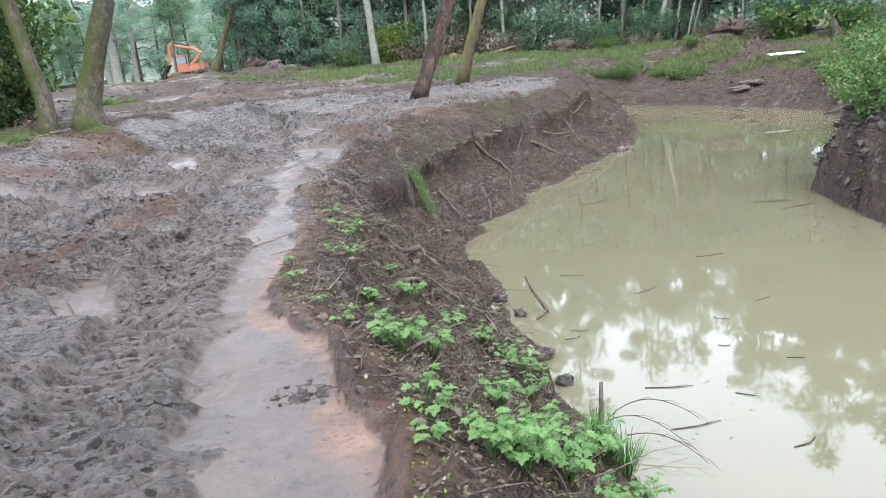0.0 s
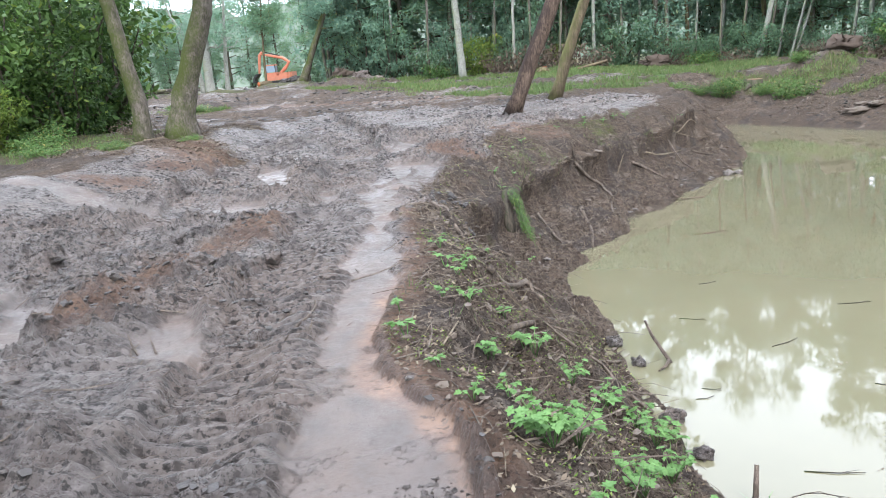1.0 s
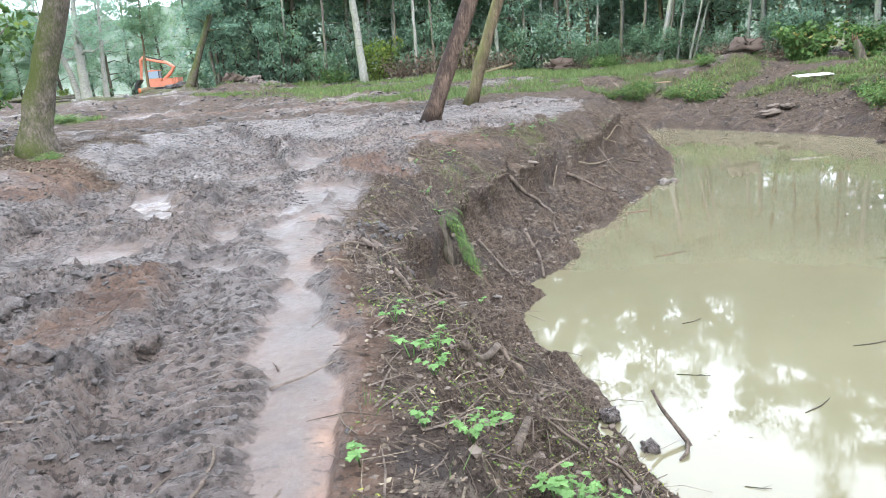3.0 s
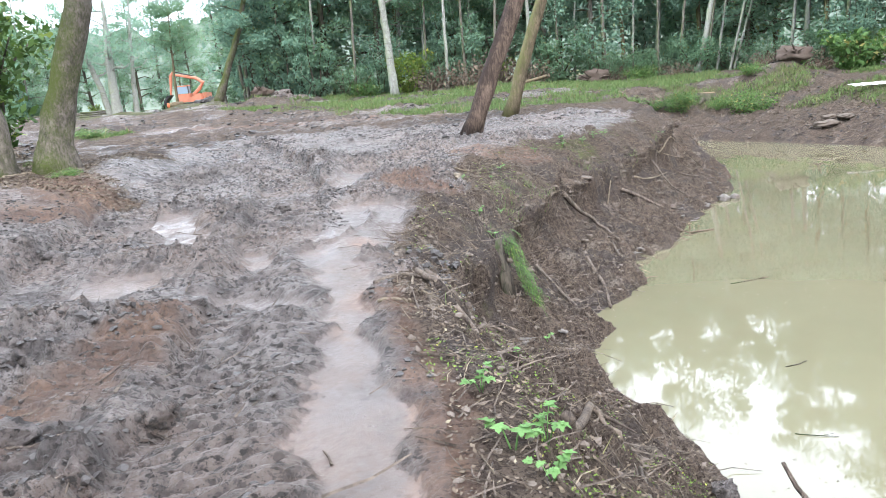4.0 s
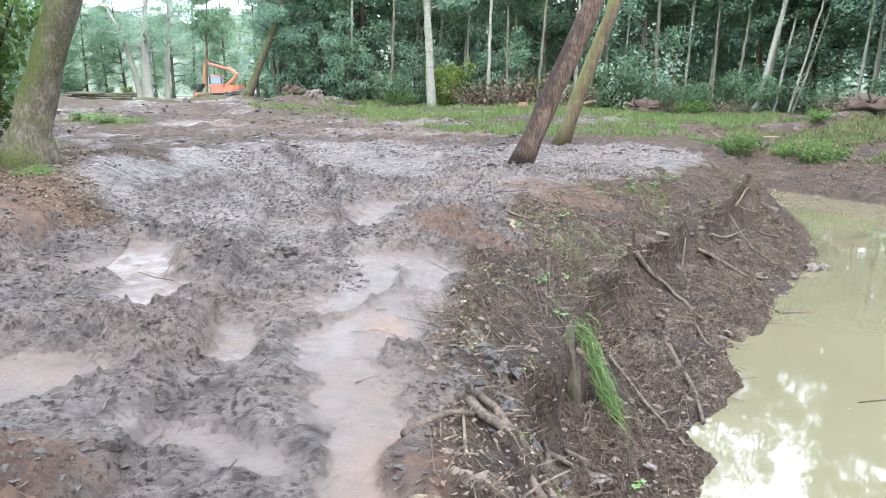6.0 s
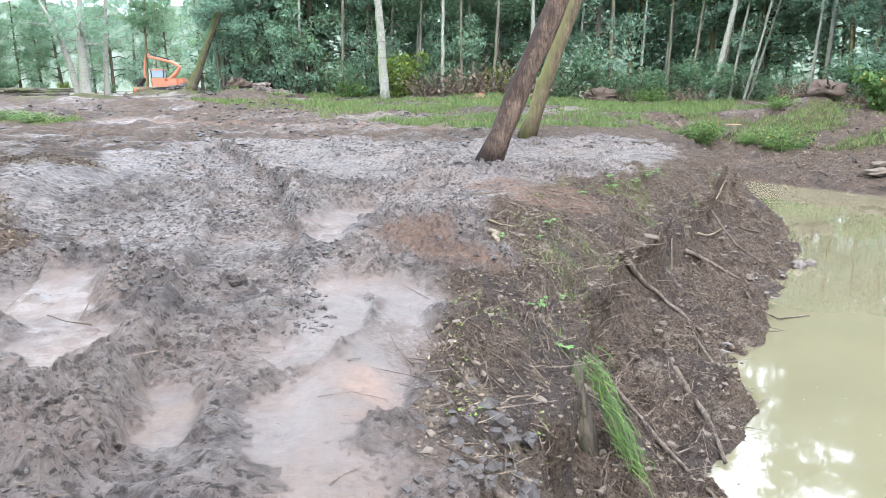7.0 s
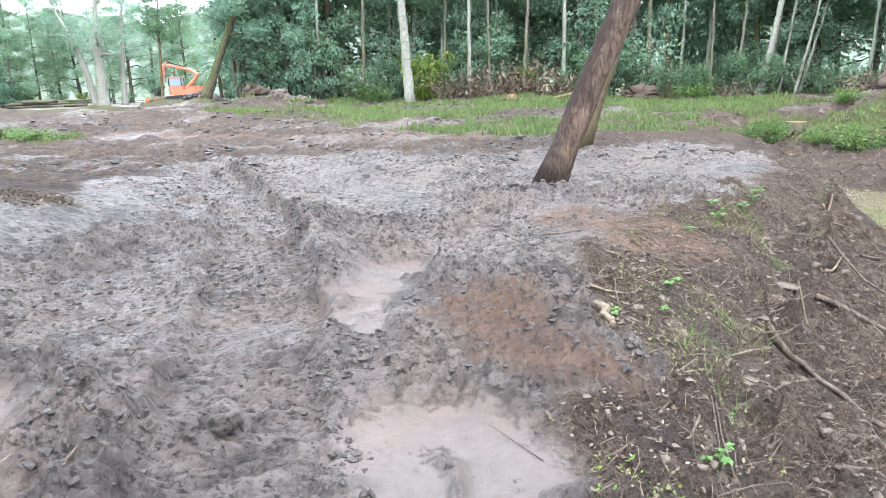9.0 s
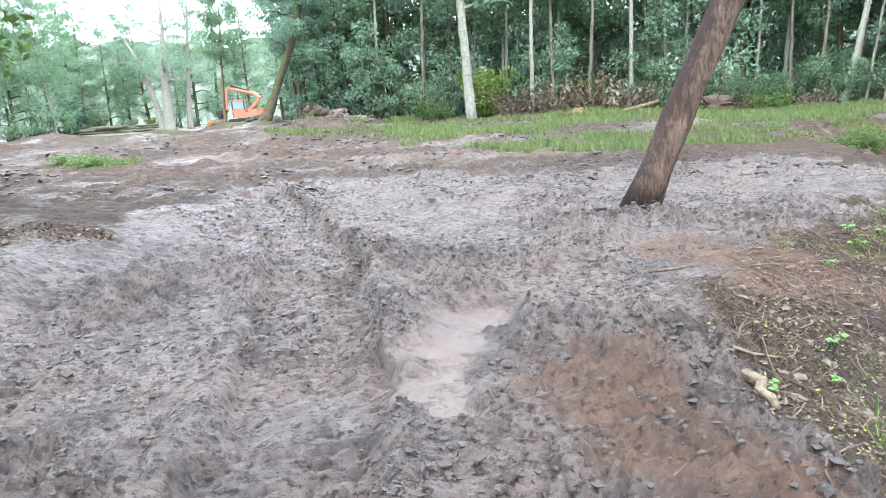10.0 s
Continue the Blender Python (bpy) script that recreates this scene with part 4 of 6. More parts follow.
# ---- shrubs ----


def shrub(name, label, seed, w, h, leaf, leaves, size, stems=9, bark=None, flat=0.4, category="shrub", group=""):
    """A bush > branches, foliage, with its foot at its own origin."""
    rng = np.random.default_rng(seed)
    root = thing(name, (0, 0, -300), label, category, group)
    geo, tips = Geo(), []
    for k in range(stems):
        a = k * 2.4 + rng.uniform(0, 0.6)
        d = w * 0.5 * rng.uniform(0.25, 1.0)
        tip = Vector((math.cos(a) * d, math.sin(a) * d, h * rng.uniform(0.55, 1.0) * (1.1 - 0.4 * d / (w * 0.5))))
        pts = bent(rng, (math.cos(a) * 0.06 * w, math.sin(a) * 0.06 * w, -0.1), tip, 4, 0.05 * h)
        geo.tube(pts, [0.018 * h + 0.006, 0.014 * h + 0.004, 0.010 * h + 0.003, 0.006 * h, 0.003 * h], 5)
        if category in ("bramble", "brush"):
            part("stem", geo, bark or BARK_DARK, root)
            geo = Geo()
        for t in (1, 2, 3, 4):
            tips.append((pts[t], w * rng.uniform(0.10, 0.17) + 0.04))
    if geo.v:
        part("stem", geo, bark or BARK_DARK, root)
    part("foliage", quads("foliage", leaf_cloud(rng, [tuple(p) for p, r in tips], [r for p, r in tips], leaves, size, flat), 4, leaf), None, root)
    return root


def stand(kind, x, y, s=1.0, turn=0.0, sink=0.05, squash=1.0):
    return copy_thing(kind, pose(x, y, ground(x, y) - sink, 0, 0, turn) @ Matrix.Diagonal((s, s, s * squash, 1)))


def undergrowth(many, size):
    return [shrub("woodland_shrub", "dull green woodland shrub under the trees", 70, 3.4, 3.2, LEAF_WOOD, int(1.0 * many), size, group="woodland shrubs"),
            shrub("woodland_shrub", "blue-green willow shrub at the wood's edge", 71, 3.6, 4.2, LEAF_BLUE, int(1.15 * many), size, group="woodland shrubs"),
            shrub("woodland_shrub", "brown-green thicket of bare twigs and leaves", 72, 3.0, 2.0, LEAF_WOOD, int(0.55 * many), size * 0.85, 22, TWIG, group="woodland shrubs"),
            shrub("woodland_shrub", "light green shrub at the wood's edge", 73, 2.8, 2.6, LEAF_LIGHT, int(0.75 * many), size, group="woodland shrubs")]


under, deep = undergrowth(3900, 0.085), undergrowth(900, 0.17)
edge = []
for x0, y0, x1, y1, gap in ((-12, 50.5, 13, 48.2, 1.9), (-12.5, 55, 14, 53, 3.2), (14.5, 49.5, 18.3, 40.5, 1.9), (18.5, 40, 26, 30, 2.0), (26.5, 29, 29, 6, 3.0),
                            (-17.5, 68, -25, 106, 3.4), (-26, 109, -60, 110, 3.4), (-60, 108, -50, 62, 4.0), (-49, 60, -25, 24, 3.2), (-24, 22, -20, 0, 3.2), (-30, -33, 30, -34, 4.5)):
    n = int(math.hypot(x1 - x0, y1 - y0) / gap)
    for i in range(n + 1):
        x, y = x0 + (x1 - x0) * i / n + rng.normal() * 0.5, y0 + (y1 - y0) * i / n + rng.normal() * 0.5
        near_row = (x0, y0) in ((-12, 50.5), (14.5, 49.5), (18.5, 40))
        stand((under if near_row else deep)[int(rng.choice(4, p=[0.34, 0.28, 0.26, 0.12]))], x, y, rng.uniform(0.75, 1.25), rng.uniform(0, 360))
for x, y, s in ((-12.6, 51.0, 1.5), (-11.2, 50.0, 1.3), (-13.8, 55.0, 1.9), (-12.4, 53.5, 1.8), (-10.0, 49.4, 1.1), (-15.6, 58.5, 1.4), (-14.8, 56.0, 1.7)):
    stand(under[1], x, y, s, x * 50)
for k in under + deep:
    for o in (*k.children_recursive, k):
        bpy.data.objects.remove(o)
# the hedge by the mossy tree
hedge = [shrub("hedge_bush", "dark ivy-hung hedge bush with deep green leaves", 80, 3.2, 3.6, LEAF_HEDGE, 5200, 0.075, 12, group="hedge"),
         shrub("hedge_bush", "hedge bush with fresh light green leaves", 81, 2.8, 3.0, LEAF_LIGHT, 3600, 0.075, 10, group="hedge")]
for i, (x, y, k, s) in enumerate(((-13.4, 19.5, 0, 1.5), (-15.2, 20.6, 0, 1.7), (-12.4, 18.2, 0, 0.9), (-13.8, 17.4, 0, 1.3), (-16.6, 19.0, 0, 1.6), (-15.4, 16.8, 1, 1.2), (-18.2, 17.2, 0, 1.6), (-12.6, 15.6, 1, 0.6), (-14.3, 22.5, 0, 1.7), (-14.6, 14.4, 0, 1.3), (-16.8, 14.6, 0, 1.5))):
    stand(hedge[k], x, y, s, i * 77)
for k in hedge:
    for o in (*k.children_recursive, k):
        bpy.data.objects.remove(o)

# ---- low growth ----
RNG = np.random.default_rng(11)


def drop(kinds):
    for k in kinds:
        for o in (*k.children_recursive, k):
            bpy.data.objects.remove(o)


def scatter(n, x0, x1, y0, y1, keep, seed):
    """Places on the ground where keep(x, y, terrain) is true: shifted x, y and height."""
    r = np.random.default_rng(seed)
    x, y = r.uniform(x0, x1, n), r.uniform(y0, y1, n)
    t = terrain(x, y)
    k = keep(x, y, t)
    return t[1][k], t[2][k], t[0][k]


def near_bank(x, y, t):
    return (x < 5.2) & (t[5] > 0.55) & (t[0] > WATER_Z + 0.01) & (t[6] < 0.6)


low = [shrub("bramble", "low bright green bramble on the far bank", 90, 1.7, 0.75, LEAF_BRAMBLE, 3600, 0.036, 14, TWIG, 0.6, "bramble", "bank brambles"),
       shrub("bramble", "low mixed green and yellowing bramble on the bank", 91, 1.5, 0.6, LEAF_BRAMBLE, 2200, 0.036, 14, TWIG, 0.6, "bramble", "bank brambles"),
       shrub("dry_brush", "dry brown brush with few leaves", 92, 1.6, 0.7, DEAD, 500, 0.05, 30, TWIG, 0.4, "brush", "dry brush")]
for x, y, k, s, q in ((6.4, 32.9, 0, 0.7, 0.7), (7.4, 32.7, 0, 0.9, 1.0), (8.9, 32.3, 0, 0.6, 1.0), (9.8, 31.6, 0, 1.1, 1.0), (5.4, 31.8, 1, 0.7, 0.8), (8.0, 33.8, 1, 0.7, 0.9), (4.6, 31.5, 1, 0.6, 0.7),
                      (7.0, 11.7, 0, 1.0, 1.1), (7.5, 12.7, 0, 1.1, 1.2), (8.3, 13.6, 0, 1.1, 1.0), (8.1, 12.2, 0, 1.2, 1.2), (9.2, 14.9, 0, 1.1, 1.0), (9.9, 16.2, 1, 1.1, 1.0), (10.9, 17.8, 0, 1.1, 1.0), (11.9, 19.0, 1, 1.2, 1.0),
                      (12.5, 20.6, 0, 1.1, 0.9), (12.9, 22.3, 1, 1.2, 1.1), (12.6, 24.2, 1, 1.1, 1.0), (13.2, 25.6, 0, 1.0, 0.9), (13.9, 24.0, 1, 1.3, 1.1), (14.8, 26.4, 0, 1.3, 1.0), (15.4, 23.2, 0, 1.3, 1.1), (12.2, 23.0, 2, 0.9, 0.8),
                      (10.8, 16.0, 0, 1.2, 1.2), (12.0, 17.0, 0, 1.3, 1.2), (9.4, 12.8, 0, 1.2, 1.3), (13.6, 28.1, 1, 0.7, 0.7), (11.3, 35.4, 1, 0.9, 0.8), (12.2, 36.0, 2, 1.0, 0.9), (13.4, 35.8, 1, 0.9, 0.8), (14.4, 36.5, 2, 1.1, 1.0),
                      (-0.5, 47.0, 2, 2.0, 1.2), (1.4, 46.6, 2, 2.2, 1.3), (-2.4, 46.8, 2, 1.8, 1.1), (3.1, 46.9, 2, 1.9, 1.2), (-6.5, 47.2, 1, 1.6, 1.0), (9.5, 46.4, 1, 1.6, 0.9), (8.0, 46.9, 2, 1.5, 0.9), (11.2, 45.6, 2, 1.3, 1.0),
                      (16.0, 38.0, 2, 1.6, 1.0), (15.0, 40.5, 2, 1.8, 1.0), (-14.6, 30.4, 1, 1.0, 0.6), (-13.6, 30.2, 1, 0.8, 0.6), (-15.8, 31.2, 1, 1.0, 0.6), (-9.4, 14.9, 1, 0.6, 0.5), (-8.8, 14.2, 0, 0.45, 0.5), (-7.5, 14.9, 0, 0.35, 0.6),
                      (-9.9, 13.5, 1, 0.7, 0.5), (-10.8, 14.6, 1, 0.9, 0.7), (-11.6, 16.2, 0, 0.9, 0.8), (-10.2, 17.4, 2, 0.8, 0.7)):
    stand(low[k], x, y, s, (x * 97 + y * 31) % 360, 0.04, q)
drop(low)
fresh = shrub("fresh_shrub", "bright fresh green shrub before the dark wood", 93, 3.0, 2.3, LEAF_BRAMBLE, 2200, 0.12, 9, BARK_DARK, 0.5)
stand(fresh, 16.4, 36.6, 1.0, 20)
stand(fresh, 18.2, 35.0, 0.8, 120)
drop([fresh])


def nettle_leaf():
    """A toothed, folded leaf 1 long, stalk at the origin."""
    right = [(0.04, 0.0), (0.28, 0.02), (0.46, 0.12), (0.36, 0.22), (0.27, 0.31), (0.44, 0.42), (0.50, 0.56), (0.33, 0.58), (0.19, 0.62), (0.20, 0.76), (0.10, 0.86)]
    v, f = [(0, 0, 0), (0, 1.0, -0.14)], []
    n = len(right)
    mid = []
    for i, (x, y) in enumerate(right):
        mid.append(len(v))
        v.append((0, y, 0.05 - 0.2 * y * y))
    for side in (1, -1):
        k = len(v)
        for x, y in right:
            v.append((side * x, y, 0.05 - 0.2 * y * y + 0.22 * x))
        ring = [0] + [k + i for i in range(n)] + [1]
        axis = [0] + mid + [1]
        for i in range(len(ring) - 1):
            q = [ring[i], ring[i + 1], axis[i + 1], axis[i]]
            q = [a for j, a in enumerate(q) if a not in q[:j]]
            f.append(tuple(q if side > 0 else q[::-1]))
    return Geo().add(v, f).mesh("leaf", LEAF_NETTLE)


LEAF_MESH = nettle_leaf()


def leafy_plant(seed, stalks, h, size):
    """A low plant > stem, each leaf; threes of leaves at the top of each stalk."""
    r = np.random.default_rng(seed)
    root = thing("leafy_plant", (0, 0, -300), "low light green leafy plant with toothed leaves on the bank", "plant", "bank plants")
    for k in range(stalks):
        a = k * 2.4 + r.uniform(0, 0.8)
        d = h * r.uniform(0.2, 0.75)
        tip = Vector((math.cos(a) * d, math.sin(a) * d, h * r.uniform(0.6, 1.1)))
        part("stem", Geo().tube([(0, 0, -0.03), tip * 0.5 + Vector((0, 0, 0.03)), tip], [0.004, 0.003, 0.002], 4), LEAF_NETTLE, root)
        for j, w in enumerate((-1.1, 0, 1.1, 1.8, -1.8, 0.3)):
            lf = part("leaf", LEAF_MESH, None, root)
            s = size * r.uniform(0.7, 1.25) * (1.1 if j == 1 else 0.9)
            turn = math.degrees(a) - 90 + math.degrees(w) + r.uniform(-15, 15)
            lf.matrix_basis = Matrix.Translation(tip if j < 3 else tip * r.uniform(0.5, 0.8) + Vector((0, 0, 0.02))) @ pose(0, 0, 0, 0, 0, turn) @ pose(0, 0, 0, r.uniform(-25, 12), r.uniform(-20, 20), 0) @ Matrix.Diagonal((s, s, s, 1))
    return root


plants = [leafy_plant(200, 9, 0.20, 0.050), leafy_plant(201, 12, 0.25, 0.054), leafy_plant(202, 4, 0.14, 0.048), leafy_plant(203, 2, 0.10, 0.05)]
for x, y, k, s in ((-0.42, 3.29, 1, 0.8), (-0.47, 5.3, 0, 0.9), (-0.37, 3.25, 0, 0.9), (-0.25, 3.69, 1, 0.9), (-0.2, 5.79, 0, 0.9), (0.05, 5.67, 0, 0.9), (0.28, 5.6, 1, 0.8), (0.37, 5.31, 0, 1.0), (0.15, 4.63, 1, 0.9), (0.44, 5.02, 1, 0.9),
                   (-0.23, 2.69, 2, 0.9), (-0.19, 2.38, 2, 1.0), (0.16, 4.44, 0, 1.0), (0.43, 4.06, 1, 1.0), (0.11, 2.16, 0, 0.8), (0.23, 2.33, 1, 0.9), (0.55, 3.82, 1, 1.0), (0.81, 4.38, 0, 0.8), (0.84, 4.03, 1, 0.9), (0.38, 2.42, 1, 0.9),
                   (-0.2, 2.16, 2, 0.8), (0.05, 2.12, 0, 0.8), (0.61, 5.94, 2, 1.0), (0.18, 2.14, 0, 0.9), (-1.38, 5.08, 3, 1.0), (-1.3, 6.72, 2, 0.8), (-1.04, 6.34, 2, 1.0), (-1.12, 5.39, 2, 0.7), (-0.91, 5.19, 0, 0.6), (-0.78, 4.93, 2, 1.0),
                   (-0.75, 3.64, 2, 0.7), (-0.72, 6.15, 3, 1.2), (-0.75, 4.98, 2, 0.7), (-0.54, 5.29, 3, 1.1), (-0.98, 4.12, 3, 0.8), (-1.19, 6.21, 3, 1.3), (-1.24, 4.56, 3, 1.3), (-0.58, 3.75, 2, 0.7), (1.04, 3.66, 0, 0.8), (0.77, 3.19, 1, 0.8),
                   (-1.06, 5.97, 2, 0.8), (-0.98, 12.03, 3, 1.0), (-1.12, 12.47, 2, 0.8), (-0.83, 13.18, 2, 0.7), (0.07, 16.69, 3, 1.0), (0.69, 17.64, 2, 0.9), (1.18, 18.23, 2, 0.8), (1.47, 18.62, 2, 0.9), (0.73, 17.93, 3, 1.2), (-0.84, 14.39, 3, 0.7), (-0.7, 14.83, 3, 0.8),
                   (-1.29, 14.13, 3, 0.7), (1.82, 19.34, 2, 0.9), (3.41, 20.68, 3, 1.0), (-0.57, 10.57, 3, 0.7), (-1.0, 8.5, 3, 0.7)):
    copy_thing(plants[k], pose(x, y, ground(x, y), 0, 0, (x * 311 + y * 173) % 360) @ Matrix.Diagonal((s, s, s, 1)))
drop(plants)


def blades(name, label, xs, ys, zs, hi, wide, mat, seed, lean=0.5):
    """Thin grass blades, three corners each, standing at the given places."""
    r = np.random.default_rng(seed)
    n = len(xs)
    h = hi * r.uniform(0.4, 1.2, n)
    a, b = r.uniform(0, 6.283, n), r.uniform(0, 6.283, n)
    ld = h * lean * r.uniform(0.1, 1.2, n)
    w = wide * r.uniform(0.6, 1.4, n)
    p = np.stack([xs, ys, zs - 0.02], 1)
    u = np.stack([np.cos(a), np.sin(a), 0 * a], 1) * w[:, None]
    tip = p + np.stack([np.cos(b) * ld, np.sin(b) * ld, h + 0.02], 1)
    me = quads(name, np.stack([p - u, p + u, tip], 1).reshape(-1, 3), 3, mat)
    return tagged(new(name, me), label, "grass", kind="stuff")


gx, gy, gz = scatter(150000, -14, 17, 24, 50, lambda x, y, t: (t[6] > 0.42 + 0.3 * np.random.default_rng(1).random(len(x))) & (t[0] > WATER_Z + 0.35), 301)
blades("grass", "rough green grass and weeds across the clearing", gx, gy, gz, 0.17, 0.022, GRASS, 302, 0.8)
gx, gy, gz = scatter(22000, 5.6, 16, 9.5, 24, lambda x, y, t: (t[6] > 0.4) & (t[0] > -0.9), 303)
blades("grass", "green grass on the steep far bank", gx, gy, gz, 0.16, 0.012, GRASS, 304, 0.8)
gx, gy, gz = scatter(30000, -24, -7.2, 9, 36, lambda x, y, t: (t[6] > 0.45), 305)
blades("grass", "short green grass under the mossy trees", gx, gy, gz, 0.10, 0.014, GRASS, 306, 0.8)
gx, gy, gz = scatter(5000, -1.5, 2.0, 2.0, 9.0, lambda x, y, t: near_bank(x, y, t) & (fbm(x, y, 0.5, 307, 2) > 0.25), 308)
blades("grass", "thin grass tufts on the near bank", gx, gy, gz, 0.11, 0.0035, GRASS, 309, 0.9)
gx, gy, gz = scatter(30000, -1.7, 3.4, 10.8, 20.5, lambda x, y, t: near_bank(x, y, t) & (t[0] > -0.62) & (t[0] < -0.08) & (fbm(x, y, 0.7, 313, 3) > 0.24), 314)
blades("grass", "short green and yellowing sod along the bank's brow", gx, gy, gz, 0.10, 0.004, GRASS, 315, 1.1)
gx, gy, gz = scatter(9000, -2.2, 3.6, 9.5, 20.5, lambda x, y, t: near_bank(x, y, t) & (t[0] > -0.5) & (fbm(x, y, 0.6, 310, 2) > 0.22), 311)
blades("dry_grass", "dry grass and roots along the bank's lip", gx, gy, gz, 0.09, 0.004, DEAD, 312, 1.3)

def sedge(x, y, seed):
    r = np.random.default_rng(seed)
    geo, z = Geo(), max(ground(x, y), WATER_Z)
    for k in range(150):
        a, h = r.uniform(0, 6.283), r.uniform(0.14, 0.36)
        out = h * r.uniform(0.2, 0.9)
        d = Vector((math.cos(a), math.sin(a), 0))
        side = Vector((-d.y, d.x, 0)) * 0.0028
        p = Vector((x, y, z - 0.02)) + d * r.uniform(0, 0.07)
        q, e = p + d * out * 0.45 + Vector((0, 0, h * 0.8)), p + d * out + Vector((0, 0, h * 0.72))
        geo.add([tuple(c) for c in (p - side, p + side, q + side, q - side)], [(0, 1, 2, 3)]).add([tuple(c) for c in (q - side, q + side, e)], [(0, 1, 2)])
    return tagged(part("sedge_tuft", geo, LEAF_NETTLE), "tuft of fine green sedge at the water's edge", "grass", "sedge tufts")


sedge(0.86, 4.42, 501)
sedge(0.98, 4.05, 502)

# ---- litter, twigs and clods ----


def flakes(name, label, xs, ys, zs, size, mat, seed, lift=0.012, tilt=0.45):
    r = np.random.default_rng(seed)
    n = len(xs)
    nr = np.stack([r.normal(size=n) * tilt, r.normal(size=n) * tilt, np.ones(n)], 1)
    nr /= np.linalg.norm(nr, axis=1)[:, None]
    a = np.cross(nr, r.normal(size=(n, 3)))
    a /= np.linalg.norm(a, axis=1)[:, None]
    b = np.cross(nr, a)
    s = (size * r.uniform(0.4, 1.3, n))[:, None]
    p = np.stack([xs, ys, zs + lift], 1)
    me = quads(name, np.stack([p - a * s, p + b * s * 0.5 - nr * s * 0.2, p + a * s, p - b * s * 0.5 - nr * s * 0.2], 1).reshape(-1, 3), 4, mat)
    return tagged(new(name, me), label, "leaves", kind="stuff")


fx, fy, fz = scatter(70000, -2.4, 4.6, 1.2, 22, near_bank, 320)
flakes("dead_leaves", "dead brown leaves and chips strewn over the bank", fx, fy, fz, 0.016, DEAD, 321)
fx, fy, fz = scatter(26000, -1.6, 1.8, 1.6, 9.6, lambda x, y, t: near_bank(x, y, t) & (fbm(x, y, 0.45, 326, 3) > 0.06), 327)
flakes("moss", "yellow-green moss and tiny leaves among the bank litter", fx, fy, fz, 0.011, LEAF_LIGHT, 328)
fx, fy, fz = scatter(26000, -1.9, 3.8, 9.6, 21, lambda x, y, t: near_bank(x, y, t) & (t[0] > -0.45) & (fbm(x, y, 0.5, 326, 3) > 0.2), 329)
flakes("moss", "dull green moss and tiny leaves along the bank's lip", fx, fy, fz, 0.014, LEAF_LIGHT, 319)
fx, fy, fz = scatter(11000, -9.8, -6, 12.5, 18, lambda x, y, t: (t[5] > 0.4), 322)
flakes("dead_leaves", "dead leaves round the mossy tree", fx, fy, fz, 0.028, DEAD, 323)
fx, fy, fz = scatter(9000, 4.2, 14, 21, 34, lambda x, y, t: (t[5] > 0.5) & (t[0] > WATER_Z + 0.1), 324)
flakes("dead_leaves", "dead leaves and chips over the far bank", fx, fy, fz, 0.05, DEAD, 325)


def sticks(name, label, n, box, keep, length, radius, mat, seed, lift=0.012, aim=None):
    """Many small three-sided sticks lying on the ground."""
    r = np.random.default_rng(seed)
    x, y, z = scatter(n, *box, keep, seed + 1)
    n = len(x)
    ln = length * r.uniform(0.3, 1.5, n) ** 1.4
    a = r.uniform(0, math.pi, n) if aim is None else aim + r.normal(size=n) * 0.35
    x2, y2 = x + np.cos(a) * ln, y + np.sin(a) * ln
    t = terrain(x2, y2)
    z2 = np.maximum(t[0], WATER_Z - 0.02)
    z2 = np.where(np.abs(z2 - z) > ln * 0.9, z, z2) + r.uniform(0, 0.04, n)
    p, q = np.stack([x, y, z + lift], 1), np.stack([x2, y2, z2 + lift], 1)
    d = (q - p) / np.linalg.norm(q - p, axis=1)[:, None]
    u = np.cross(d, [0, 0, 1.0])
    u /= np.linalg.norm(u, axis=1)[:, None] + 1e-9
    w = np.cross(u, d)
    rr = (radius * r.uniform(0.5, 1.7, n))[:, None]
    mid = (p + q) / 2 + (u * r.normal(size=(n, 1)) + w * r.normal(size=(n, 1)) * 0.5) * (ln * 0.08)[:, None]
    v = []
    for c, k in ((p, 1.0), (mid, 0.85), (q, 0.5)):
        v += [c + u * rr * k, c - u * rr * 0.5 * k + w * rr * 0.87 * k, c - u * rr * 0.5 * k - w * rr * 0.87 * k]
    v = np.stack(v, 1)
    f = [(a0 + i, a0 + (i + 1) % 3, a0 + 3 + (i + 1) % 3, a0 + 3 + i) for a0 in (0, 3) for i in range(3)]
    fs = (np.array(f)[None] + (np.arange(n) * 9)[:, None, None]).reshape(-1, 4)
    me = bpy.data.meshes.new(name)
    me.from_pydata(v.reshape(-1, 3).tolist(), [], fs.tolist())
    me.materials.append(mat)
    me.update()
    return tagged(new(name, me), label, "twigs", kind="stuff")


sticks("twigs", "dark wet twigs and roots matted over the bank", 8000, (-2.2, 4.7, 1.2, 21.5), near_bank, 0.26, 0.0045, TWIG, 330)
sticks("twigs", "pale dry twigs and straws on the bank", 3200, (-2.2, 4.7, 1.2, 21.5), near_bank, 0.16, 0.0026, TWIG_PALE, 340)
sticks("twigs", "broken twigs pressed into the muddy track", 150, (-5.5, -1.0, 1.5, 20), lambda x, y, t: (t[5] < 0.3), 0.24, 0.006, TWIG, 350, 0.006)
# dark scraps aligned across the tread, added for the shade of its cracks
sticks("twigs", "dark plant scraps and roots trodden into the mud, in place of shaded cracks", 1300, (-6.0, -1.0, 1.3, 16), lambda x, y, t: (t[5] < 0.3) & (t[3] < 0.35), 0.06, 0.004, TWIG, 355, 0.003, 0.2)
